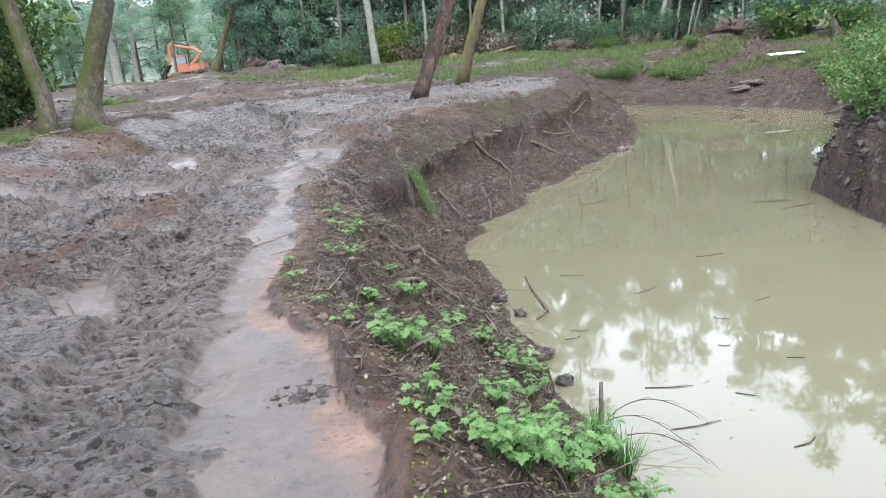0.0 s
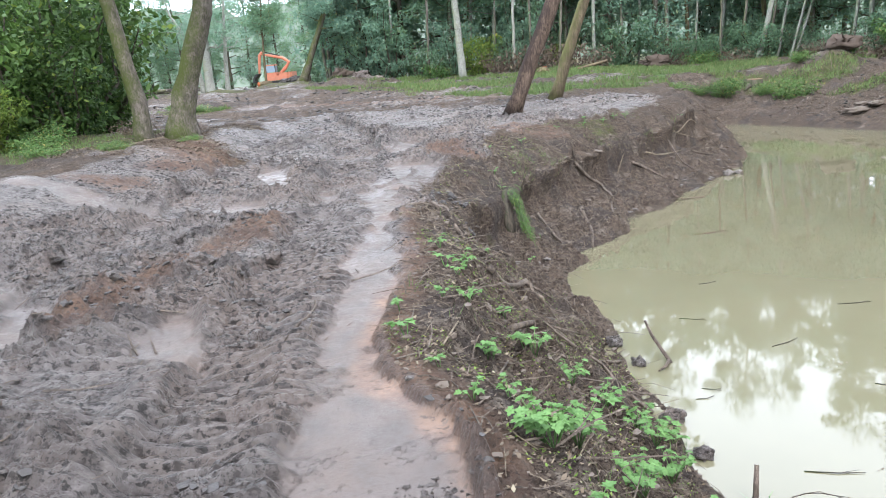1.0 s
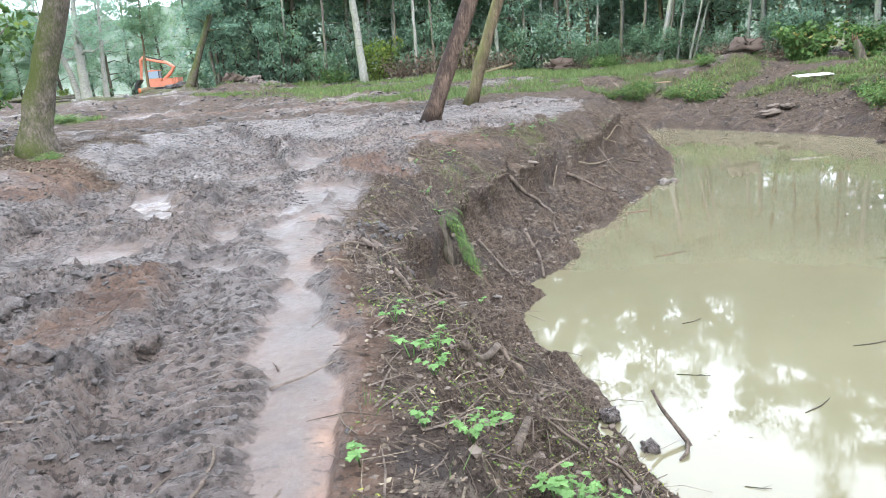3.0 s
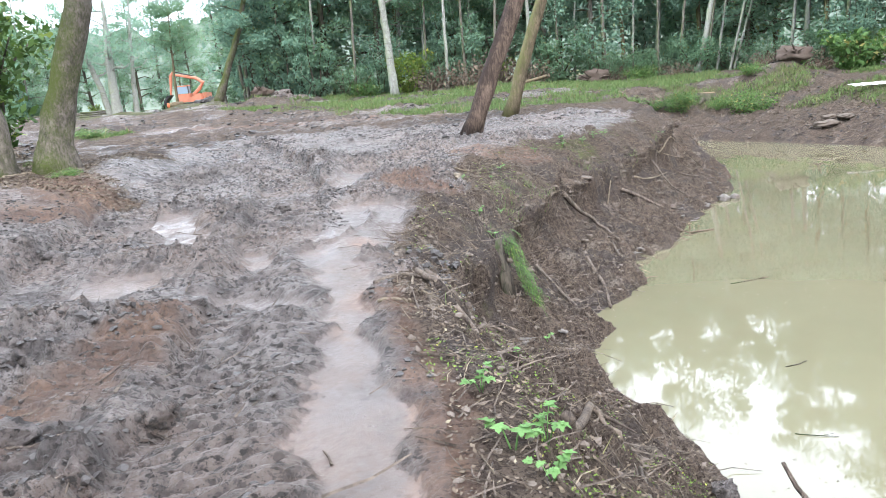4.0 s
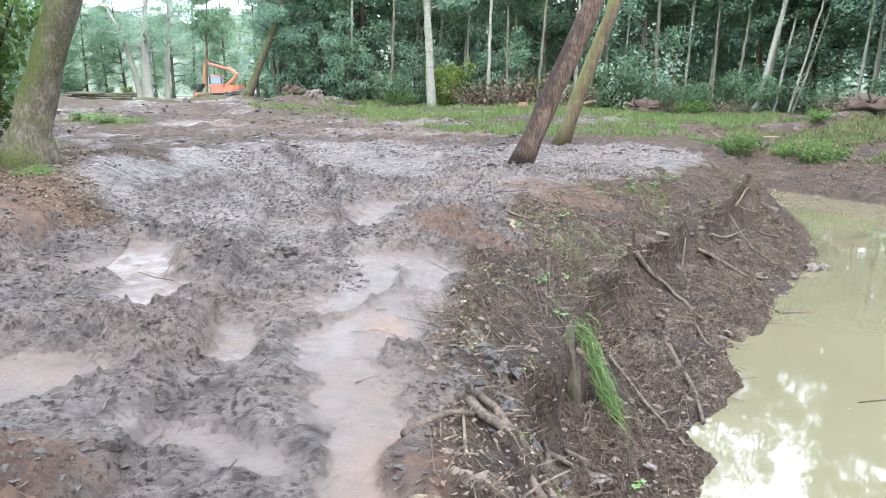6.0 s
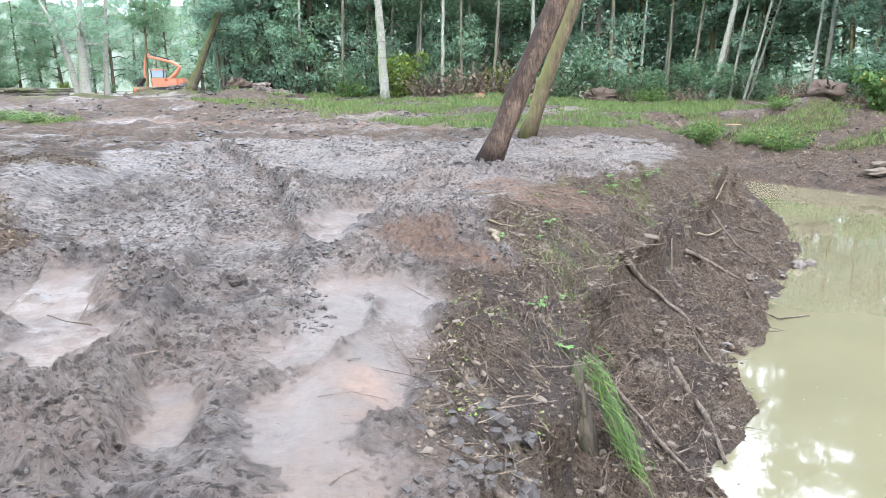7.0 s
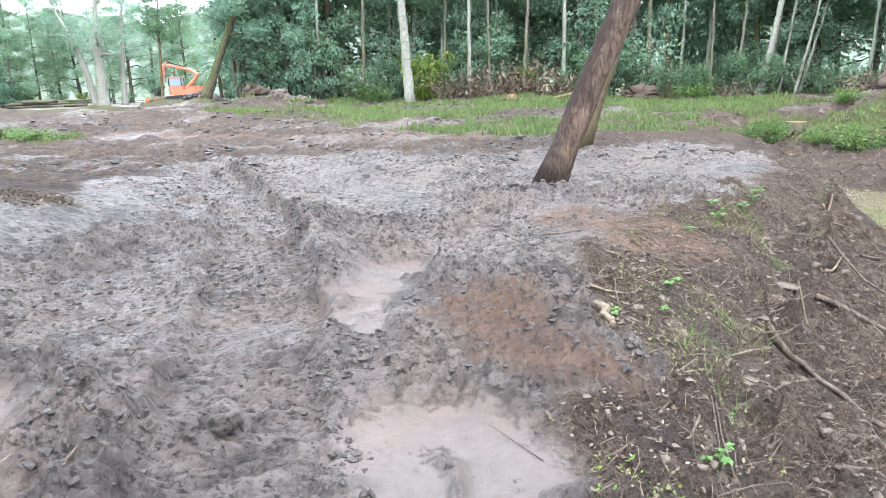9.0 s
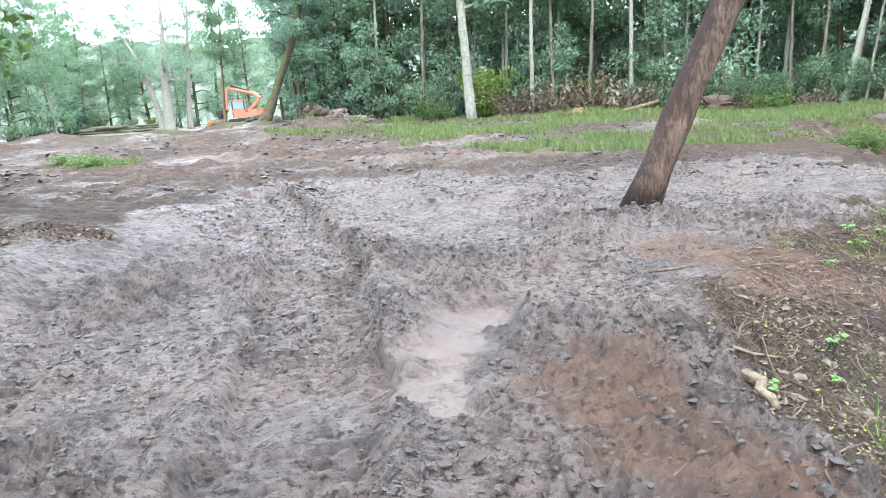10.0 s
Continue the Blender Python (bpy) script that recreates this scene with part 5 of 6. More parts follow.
sticks("twigs", "twigs strewn over the far bank", 1500, (4.2, 14, 21, 35), lambda x, y, t: (t[0] > WATER_Z + 0.05), 0.5, 0.009, TWIG, 360)


def ball(level):
    bm = bmesh.new()
    bmesh.ops.create_icosphere(bm, subdivisions=level, radius=1)
    v = np.array([q.co[:] for q in bm.verts])
    f = np.array([[q.index for q in fc.verts] for fc in bm.faces])
    bm.free()
    return v, f


def lumps(name, label, x, y, z, size, mat, seed, level=2, flat=0.7, skew=2.2, rag=0.30):
    """Many rough clods joined in one mesh."""
    r = np.random.default_rng(seed)
    bv, bf = ball(level)
    n = len(x)
    s = size * (0.35 + r.random(n) ** skew * 1.6)
    jag = 1 + r.normal(size=(n, len(bv))) * rag
    st = np.stack([r.uniform(0.7, 1.4, n), r.uniform(0.7, 1.2, n), flat * r.uniform(0.6, 1.2, n)], 1)
    v = bv[None] * jag[:, :, None] * st[:, None, :] * s[:, None, None]
    a = r.uniform(0, 6.283, n)
    c, d = np.cos(a)[:, None], np.sin(a)[:, None]
    v = np.stack([v[:, :, 0] * c - v[:, :, 1] * d, v[:, :, 0] * d + v[:, :, 1] * c, v[:, :, 2]], 2)
    v += np.stack([x, y, z - s * 0.08], 1)[:, None, :]
    f = (bf[None] + (np.arange(n) * len(bv))[:, None, None]).reshape(-1, 3)
    me = bpy.data.meshes.new(name)
    me.from_pydata(v.reshape(-1, 3).tolist(), [], f.tolist())
    me.polygons.foreach_set("use_smooth", np.full(len(f), level > 1))
    me.materials.append(mat)
    me.update()
    return tagged(new(name, me), label, "clods", kind="stuff")


def churned(x, y, t):
    return (t[3] < 0.3) & (t[5] < 0.4) & (fbm(x, y, 0.9, 101, 3) + 0.6 * fbm(x, y, 0.3, 333, 2) > 0.12) & (t[6] < 0.4)


x, y, z = scatter(17000, -6.0, -0.5, 1.3, 17, churned, 370)
lumps("mud_clods", "wet grey mud clods thrown up along the track", x, y, z, 0.015, MUD, 371, 1)
x, y, z = scatter(500, -8, 2, 3, 24, churned, 372)
lumps("mud_clods", "larger wet mud clods along the ruts", x, y, z, 0.05, MUD, 373, 2, 0.5)
r = np.random.default_rng(386)
x, y = r.normal(-0.86, 0.075, 170), r.normal(2.9, 0.06, 170)
lumps("mud_crumbs", "little heap of crumbled mud lying on the silt", x, y, terrain(x, y)[0], 0.010, MUD, 387, 2, 0.6)
x, y, z = scatter(900, -0.8, 4.6, 9.8, 20, lambda x, y, t: (t[0] > WATER_Z - 0.03) & (t[0] < WATER_Z + 0.22) & (x < 4.8) & (fbm(x, y, 0.9, 388, 2) > 0.16), 389)
lumps("clay_slabs", "pale wet clay slabs slipped to the water's edge", x, y, z, 0.05, STONE, 390, 2, 0.25, 2.2, 0.42)
x, y, z = scatter(9000, -2.0, 4.7, 1.2, 21.5, near_bank, 374)
lumps("earth_clods", "crumbled earth and small stones on the bank", x, y, z, 0.019, CLOD, 375, 1)
x, y, z = scatter(260, -1.0, 5.0, 9.5, 21, lambda x, y, t: (t[0] > WATER_Z - 0.05) & (t[0] < WATER_Z + 0.16) & (x < 5.4), 376)
lumps("shore_stones", "pale wet stones and clay along the shore", x, y, z, 0.03, STONE, 377, 2, 0.45, 2.2, 0.42)
x, y, z = scatter(3600, 4.4, 14, 20, 36, lambda x, y, t: (t[0] > WATER_Z), 378)
lumps("earth_clods", "dark earth clods over the far bank", x, y, z, 0.032, PEAT, 379, 1, 0.7, 3.0, 0.4)
x, y, z = scatter(2600, 5.4, 8.6, 9.5, 15.5, lambda x, y, t: (t[0] > WATER_Z - 0.1) & (t[0] < 0.0), 380)
lumps("earth_clods", "wet dark earth clods on the steep bank", x, y, z, 0.045, PEAT, 381, 1, 0.8, 3.0, 0.4)
x, y, z = scatter(11000, -20, 3, 22, 47, lambda x, y, t: (t[6] < 0.4) & (fbm(x, y, 2.5, 386, 3) > 0.0), 382)
lumps("mud_clods", "mud clods across the clearing", x, y, z, 0.05, PEAT, 383, 1, 0.5)
x, y, z = scatter(700, -13.4, -9.6, 46.2, 48.2, lambda x, y, t: t[0] > 0.85, 384)
lumps("earth_clods", "dark heaped earth at the wood's edge", x, y, z, 0.12, MUD, 385, 1, 0.6)


x, y, z = scatter(60000, -7.5, 0.5, 2.5, 24, lambda x, y, t: (t[3] < 0.3) & (t[5] < 0.5) & (fbm(x, y, 0.9, 393, 4, 0.6) > 0.06), 394)
lumps("mud_clods", "dark wet clods of peaty earth across the track", x, y, z, 0.017, PEAT, 395, 1, 0.65, 3.5)
# clods on the rut's edge, dark coloured to give the step its shade
r = np.random.default_rng(396)
y = r.uniform(11.5, 24.0, 4200)
x = np.interp(y, [q[1] for q in TREAD], [q[0] for q in TREAD]) + 0.52 + 0.016 * (y - 12) + r.normal(size=4200) * 0.08 + 0.12 * fbm(y, y * 0, 0.6, 397, 3)
k = fbm(x, y, 0.8, 398, 2) > -0.12
x, y = x[k], y[k]
lumps("rut_clods", "ragged clods along the edge of the rut, coloured dark for its shaded step", x, y, terrain(x, y)[0], 0.012, PEAT, 399, 1, 0.8, 3.0, 0.3)
x, y, z = scatter(30, -1.4, 4.4, 9.6, 20.5, lambda x, y, t: near_bank(x, y, t) & (t[0] < -0.35), 416)
lumps("earth_clods", "pale slipped clay and stones down the bank", x, y, z, 0.026, STONE, 417, 1, 0.6, 3.0)
x, y, z = scatter(350, -1.4, 4.4, 9.6, 20.5, lambda x, y, t: near_bank(x, y, t) & (t[0] < -0.2), 418)
lumps("earth_clods", "brown earth clods fallen down the bank", x, y, z, 0.045, CLOD, 419, 2, 0.6, 3.0)
r = np.random.default_rng(421)
x, y = r.normal(-1.5, 0.16, 260), r.normal(10.15, 0.38, 260)
lumps("mud_clods", "heap of dark wet clods by the root stub", x, y, terrain(x, y)[0], 0.032, PEAT, 422, 1, 0.7)
r = np.random.default_rng(391)
x, y = r.normal(-1.0, 0.28, 160), r.normal(19.65, 0.22, 160)
lumps("earth_clods", "dark trodden clods round the leaning trunk's foot", x, y, terrain(x, y)[0], 0.035, PEAT, 392, 1, 0.6)


r = np.random.default_rng(431)
x, y = r.normal(-26.6, 1.5, 420), r.normal(80.0, 0.8, 420)
z = terrain(x, y)[0] + 1.1 * np.exp(-((x + 26.6) / 1.8) ** 2 - ((y - 80) / 1.0) ** 2) * r.uniform(0.1, 1.0, 420)
lumps("earth_heap", "heap of dug dark earth before the excavator", x, y, z, 0.28, PEAT, 432, 2, 0.7, 2.0, 0.35)


def strands(n, seed):
    """Roots and straws hanging from the undercut lip."""
    r = np.random.default_rng(seed)
    x, y, z = scatter(n, -1.9, 3.6, 9.8, 21, lambda x, y, t: (t[0] < 0.05) & (t[0] > -0.30) & (t[5] > 0.9) & (x < 4), seed)
    n = len(x)
    a = r.uniform(-1.3, 0.5, n)
    out = r.uniform(0.02, 0.10, n)
    ln = r.uniform(0.06, 0.28, n)
    p = np.stack([x, y, z + 0.01], 1)
    q = p + np.stack([np.cos(a) * out, np.sin(a) * out, -ln * 0.4], 1)
    e = q + np.stack([np.cos(a) * out * 0.3 + r.normal(size=n) * 0.02, np.sin(a) * out * 0.3, -ln], 1)
    w = np.array([0.003, 0.004, 0])
    me = quads("hanging_roots", np.stack([p - w, p + w, q + w, q - w, q - w, q + w, e + w * 0.4, e - w * 0.4], 1).reshape(-1, 3), 4, TWIG)
    return tagged(new("hanging_roots", me), "thin brown roots hanging from the undercut lip", "roots", kind="stuff")


strands(9000, 390)


def branch(name, label, pts, r, mat, lift=0.7, category="branch", forks=1, seed=0):
    """One fallen branch lying over the ground through the given places."""
    rg = np.random.default_rng(seed + 500)
    line = []
    for (x0, y0), (x1, y1) in zip(pts[:-1], pts[1:]):
        for k in range(4):
            t = k / 4
            line.append((x0 + (x1 - x0) * t, y0 + (y1 - y0) * t))
    line.append(pts[-1])
    p = [Vector((x, y, max(ground(x, y), WATER_Z) + r * lift)) for x, y in line]
    for _ in range(3):
        for i in range(1, len(p) - 1):
            p[i].z = p[i].z * 0.5 + (p[i - 1].z + p[i + 1].z) * 0.25
    p = [q + Vector((rg.normal(), rg.normal(), 0.5 * abs(rg.normal()))) * r * 0.5 for q in p]
    n = len(p)
    geo = Geo().tube(p, [r * (1.1 - 0.6 * i / n) for i in range(n)], 8, rough=0.3)
    for k in range(forks):
        i = int(n * rg.uniform(0.3, 0.8))
        d = (p[-1] - p[0]).normalized()
        side = Vector((-d.y, d.x, 0.35)) * (1 if k % 2 else -1)
        ln = (p[-1] - p[0]).length * rg.uniform(0.2, 0.4)
        geo.tube([p[i], p[i] + (d + side) * ln * 0.35, p[i] + (d * 1.2 + side) * ln * 0.7], [r * 0.5, r * 0.35, r * 0.15], 6)
    root = new(name, geo.mesh(name, mat))
    return tagged(root, label, category)


DARK_LABEL = "dark wet fallen branch lying on the earth bank"
for i, (pts, r, mat, label) in enumerate((
        ([(1.72, 17.35), (2.45, 17.0)], 0.035, TWIG, "dark fallen branch across the muddy spit"),
        ([(0.37, 15.41), (0.92, 15.81), (1.11, 14.89)], 0.035, TWIG, DARK_LABEL), ([(0.35, 13.61), (0.46, 13.16), (0.47, 12.38)], 0.033, TWIG, DARK_LABEL),
        ([(-1.35, 9.34), (-1.19, 10.91), (-0.99, 10.8)], 0.03, TWIG, DARK_LABEL), ([(-0.87, 6.95), (-0.6, 8.0), (-0.37, 7.9)], 0.035, TWIG, DARK_LABEL),
        ([(-1.96, 8.3), (-1.74, 8.23), (-1.77, 9.25)], 0.014, TWIG_PALE, "pale bare root on the track's edge"), ([(-2.05, 8.92), (-1.78, 9.3), (-1.5, 9.67)], 0.02, TWIG, "grey root over the track's edge"),
        ([(-1.38, 14.25), (-1.33, 13.94)], 0.034, TWIG_PALE, "short pale cut log on the bank top"), ([(-1.4, 14.51), (-1.13, 14.52)], 0.012, TWIG_PALE, "pale stick on the bank top"),
        ([(-1.5, 16.52), (-1.05, 16.65)], 0.012, TWIG, "dark stick beside the clay patch"), ([(2.32, 16.54), (2.6, 16.1), (3.1, 16.25)], 0.015, TWIG, "thin branch reaching into the water"),
        ([(-1.75, 9.49), (-1.44, 9.06), (-1.08, 8.5)], 0.028, TWIG, DARK_LABEL), ([(-1.7, 9.72), (-1.37, 9.36)], 0.025, TWIG, DARK_LABEL), ([(-1.03, 11.01), (-0.81, 11.07)], 0.02, TWIG, DARK_LABEL),
        ([(-0.66, 5.9), (-0.3, 7.76)], 0.028, TWIG, DARK_LABEL), ([(-1.06, 4.13), (-0.96, 4.9)], 0.009, TWIG_PALE, "thin pale stick on the bank"), ([(-0.74, 3.69), (-0.66, 5.02)], 0.011, TWIG, "thin dark stick on the bank"),
        ([(-2.06, 4.85), (-2.02, 5.05), (-2.05, 5.3)], 0.012, TWIG, "bent dark stick pressed into the track"), ([(1.34, 16.69), (1.86, 18.5)], 0.012, TWIG_PALE, "pale twig under the bank's lip"),
        ([(0.36, 7.61), (0.03, 6.77), (-0.07, 6.1)], 0.022, TWIG, DARK_LABEL), ([(0.52, 6.48), (0.13, 6.78), (-0.41, 6.69)], 0.016, TWIG, DARK_LABEL), ([(0.91, 13.14), (1.04, 15.67)], 0.02, TWIG, DARK_LABEL),
        ([(2.87, 19.43), (3.39, 18.23)], 0.02, TWIG, DARK_LABEL), ([(3.5, 19.66), (4.64, 20.65)], 0.02, TWIG, DARK_LABEL), ([(2.13, 17.94), (3.26, 19.69)], 0.018, TWIG_PALE, "pale stick on the muddy spit"),
        ([(-0.41, 10.42), (-0.03, 10.98)], 0.02, TWIG, DARK_LABEL), ([(-0.42, 12.61), (0.06, 11.55)], 0.022, TWIG, DARK_LABEL), ([(-0.13, 9.74), (0.15, 9.6)], 0.018, TWIG, DARK_LABEL), ([(-0.0, 5.12), (0.51, 6.41)], 0.014, TWIG, DARK_LABEL),
        ([(-8.75, 15.2), (-8.3, 15.5)], 0.03, TWIG_PALE, "bare root between the mossy trunks"), ([(-8.9, 14.8), (-8.6, 15.4)], 0.022, TWIG_PALE, "bare root between the mossy trunks"))):
    branch("branch", label, pts, r, mat, 0.7, "branch", 1 if r > 0.013 and mat is not TWIG_PALE and mat is not BARK_GREY else 0, i)
branch("lip_branch", "thin bent branch sprung from the spit's lip", [(2.91, 19.68), (3.56, 20.76), (4.03, 21.61)], 0.02, TWIG_PALE, 4.0, "branch", 2, 77)
# the dead stub and trailing green at the hollow under the lip
stub = Geo().tube([(-0.84, 11.72, -1.2), (-0.9, 11.72, -0.8), (-0.95, 11.74, -0.52), (-0.93, 11.78, -0.34)], [0.10, 0.08, 0.06, 0.035], 10, rough=0.4)
tagged(part("root_stub", stub, BARK_DARK), "dark upright root stub under the bank's lip", "root")
trail = thing("trailing_grass", (0, 0, 0), "bright green grass trailing down from the bank's lip", "grass")
tr = np.random.default_rng(400)
lines = Geo()
for k in range(260):
    t = tr.random()
    a = Vector((-0.86, 11.86, -0.33)).lerp(Vector((-0.62, 11.58, -0.95)), t * 1.1) + Vector(tr.normal(size=3) * 0.04)
    b = a + Vector((0.14 + tr.normal() * 0.05, -0.2 + tr.normal() * 0.07, -0.24 + tr.normal() * 0.05)) * tr.uniform(0.25, 0.8)
    b.z = max(b.z, ground(b.x, b.y) + 0.03)
    m_ = (a + b) / 2 + Vector((0.02, 0, 0.03))
    w = Vector((0.003, 0.002, 0))
    lines.add([tuple(q) for q in (a - w, a + w, m_ + w, m_ - w)], [(0, 1, 2, 3)]).add([tuple(q) for q in (m_ - w, m_ + w, b)], [(0, 1, 2)])
part("sward", lines, LEAF_HEDGE, trail)

# ---- on and in the pond ----
tagged(part("sunken_branch", Geo().tube([(0.66, 7.9, -1.16), (0.72, 7.82, -1.3), (0.86, 7.62, -1.50), (0.9, 7.55, -1.6)], [0.013, 0.017, 0.021, 0.023], 8, rough=0.3).tube([(0.86, 7.62, -1.50), (0.80, 7.45, -1.49), (0.72, 7.38, -1.51)], [0.02, 0.016, 0.009], 7, rough=0.3), TWIG),
       "dark crooked branch standing in the shallow water", "branch")
stake = Geo().tube([(0.98, 5.02, -1.56), (1.0, 5.05, -1.40), (1.02, 5.12, -1.22)], [0.024, 0.022, 0.018], 7, rough=0.3)
tagged(part("stake", stake, TWIG), "short broken stake in the shallows", "stake")
for x, y, s, lab in ((10.55, 27.3, 0.34, "pale wet clay slab slipped down the far bank"), (11.15, 27.35, 0.26, "pale wet clay slab slipped down the far bank"), (10.9, 27.9, 0.24, "pale wet clay slab slipped down the far bank"), (0.55, 7.58, 0.085, "round dark mud clod standing in the water"), (0.36, 8.1, 0.10, "dark mud clod at the water's edge"), (0.68, 6.35, 0.12, "wet mud clod at the water's edge"), (0.80, 5.75, 0.09, "wet mud clod at the water's edge"),
                     (4.22, 18.85, 0.14, "pale wet stone at the spit's tip"), (4.5, 19.0, 0.10, "dark wet stone at the spit's tip"), (-3.55, 6.6, 0.13, "big churned mud clod on the track"), (-2.95, 6.9, 0.12, "big churned mud clod on the track"), (-4.15, 7.5, 0.15, "big churned mud clod on the track"),
                     (-3.6, 12.6, 0.12, "big churned mud clod on the track")):
    bv, bf = ball(3)
    nz = [0.75 + 0.5 * noise.noise(Vector(q) * 2.2 + Vector((x, y, 0))) + 0.35 * abs(noise.noise(Vector(q) * 5 + Vector((y, x, 0)))) for q in bv]
    ob = part("clod", Geo().add([(q[0] * m_ * s * (1.7 if "slab" in lab else 1), q[1] * m_ * s, q[2] * m_ * s * (0.4 if "slab" in lab else 0.8)) for q, m_ in zip(bv, nz)], [tuple(int(i) for i in q) for q in bf]), STONE if "stone" in lab else CLOD if "slab" in lab else MUD)
    ob.matrix_basis = pose(x, y, max(ground(x, y), WATER_Z) + s * 0.25, 0, 0, x * 70)
    tagged(ob, lab, "stone" if "stone" in lab else "slab" if "slab" in lab else "clod")
for i, (a, b, r) in enumerate((((1.48, 5.52), (1.9, 5.49), 0.010), ((2.2, 5.3), (2.36, 5.2), 0.009), ((1.5, 4.78), (1.92, 4.86), 0.010), ((1.98, 7.95), (2.3, 8.16), 0.010), ((0.95, 6.75), (1.12, 6.8), 0.008), ((1.05, 6.98), (1.22, 6.92), 0.007),
                               ((2.6, 7.0), (2.75, 6.92), 0.008), ((2.9, 5.9), (3.05, 5.86), 0.008), ((2.4, 6.3), (2.5, 6.25), 0.007), ((1.7, 10.2), (1.95, 10.3), 0.012), ((3.1, 9.2), (3.5, 9.25), 0.012), ((2.3, 4.4), (2.5, 4.5), 0.010), ((3.2, 7.4), (3.4, 7.5), 0.008),
                               ((2.2, 13.0), (2.8, 13.2), 0.016), ((5.0, 12.0), (5.6, 11.9), 0.018), ((5.2, 11.4), (5.9, 11.6), 0.016), ((1.2, 8.9), (1.5, 8.8), 0.008))):
    p, q = Vector((*a, WATER_Z + 0.003)), Vector((*b, WATER_Z + 0.006))
    m_ = (p + q) / 2 + Vector((0.02, -0.02, 0.004))
    r *= 0.55
    geo = Geo().tube([p, m_, q], [r, r * 0.9, r * 0.4], 6, rough=0.2).tube([m_, m_ + (q - p) * 0.3 + Vector((0.03, 0.05, 0))], [r * 0.5, r * 0.2], 5)
    tagged(part("floating_twig", geo, BARK_DARK), "dark twig floating on the pond", "twig", "floating twigs")
for i, (a, b, c) in enumerate((((1.0, 4.75, -1.35), (1.35, 5.0, -1.18), (1.72, 4.75, -1.42)), ((0.95, 4.6, -1.30), (1.25, 4.7, -1.20), (1.55, 4.45, -1.48)), ((1.1, 4.55, -1.40), (1.4, 4.55, -1.33), (1.62, 4.25, -1.50)), ((0.9, 5.0, -1.35), (1.15, 5.15, -1.27), (1.45, 5.05, -1.45)),
                               ((1.2, 4.2, -1.35), (1.5, 4.25, -1.30), (1.75, 4.05, -1.5)), ((1.3, 3.9, -1.40), (1.5, 3.9, -1.38), (1.7, 3.6, -1.5)))[:3]):
    a, b, c = Vector(a), Vector(b), Vector(c)
    pts = [a.lerp(b, t).lerp(b.lerp(c, t), t) for t in np.linspace(0, 1, 9)]
    geo = Geo().tube(pts, [0.0055 - 0.0004 * k for k in range(9)], 5)
    for k in (3, 5, 7):
        d = (pts[k] - pts[k - 1]).normalized()
        geo.tube([pts[k], pts[k] + d * 0.06 + Vector((0.01, 0.05 * (-1) ** k, 0.03)), pts[k] + d * 0.13 + Vector((0.02, 0.10 * (-1) ** k, 0.01))], [0.003, 0.0022, 0.001], 4)
    tagged(part("bare_twig", geo, TWIG), "thin bare twig arching over the water", "twig", "arching twigs")
r = np.random.default_rng(410)
px, py = r.uniform(0.0, 7.5, 2600), r.uniform(3.0, 22.0, 2600)
k = (terrain(px, py)[0] < WATER_Z - 0.02) & (fbm(px, py, 1.6, 411, 3) > 0.0)
flakes("floating_leaves", "specks and bits of leaf floating on the pond", px[k], py[k], np.full(k.sum(), WATER_Z), 0.016, DEAD, 412, 0.003, 0.03)
tarp, n = Geo(), 14
high = max(ground(12.55 + 1.3 * u, 29.4 + 0.5 * v) for u in (0, 0.25, 0.5, 0.75, 1) for v in (0, 0.5, 1))
for j in range(5):
    for i in range(n + 1):
        u, v = i / n, j / 4
        tarp.v.append((12.5 + 1.35 * u, 29.4 + 0.5 * v, high + 0.02 + 0.05 * abs(noise.noise(Vector((u * 4, v * 3, 0)))) + 0.06 * v))
for j in range(4):
    for i in range(n):
        tarp.f.append((j * (n + 1) + i, j * (n + 1) + i + 1, (j + 1) * (n + 1) + i + 1, (j + 1) * (n + 1) + i))
        tarp.m.append(0)
ob = tagged(part("plastic_sheet", tarp, SHEET), "crumpled white plastic sheet on the far bank", "sheet")
ob.modifiers.new("thick", "SOLIDIFY").thickness = 0.012

# ---- stumps, logs and the digger ----


def stump(name, label, x, y, r, h, mat, top, seed):
    root = thing(name, (x, y, ground(x, y) - 0.08), label, "stump")
    geo = Geo().tube([(0, 0, 0), (0, 0, 0.12), (0.02, 0, h + 0.08)], [r * 1.35, r * 1.05, r], 12, rough=0.25)
    for w in np.linspace(0, 6.28, 7)[:6]:
        d = Vector((math.cos(w + seed), math.sin(w + seed), 0))
        geo.tube([d * r * 0.7 + Vector((0, 0, 0.16)), d * r * 1.5 + Vector((0, 0, 0.05)), d * r * 2.2 + Vector((0, 0, -0.06))], [r * 0.3, r * 0.2, r * 0.08], 6)
    part("bark", geo, mat, root)
    part("cut_face", Geo().tube([(0.02, 0, h + 0.082), (0.02, 0, h + 0.10)], [r * 0.97, r * 0.94], 14, rough=0.1), top, root, "reddish freshly cut wood")
    return root


stump("tree_stump", "low cut tree stump among brambles on the far bank", 8.9, 34.0, 0.40, 0.25, BARK_DARK, CUT, 1)
stump("tree_stump", "small orange-topped stump at the wood's edge", 0.1, 41.5, 0.22, 0.18, BARK_TAN, RED_CUT, 2)
stump("tree_stump", "reddish cut stump on the steep pond bank", 9.0, 15.9, 0.22, 0.5, BARK_TAN, RED_CUT, 3)
snag = thing("broken_snag", (16.95, 33.2, ground(16.95, 33.2) - 0.1), "splintered leaning tree snag before the dark wood", "stump")
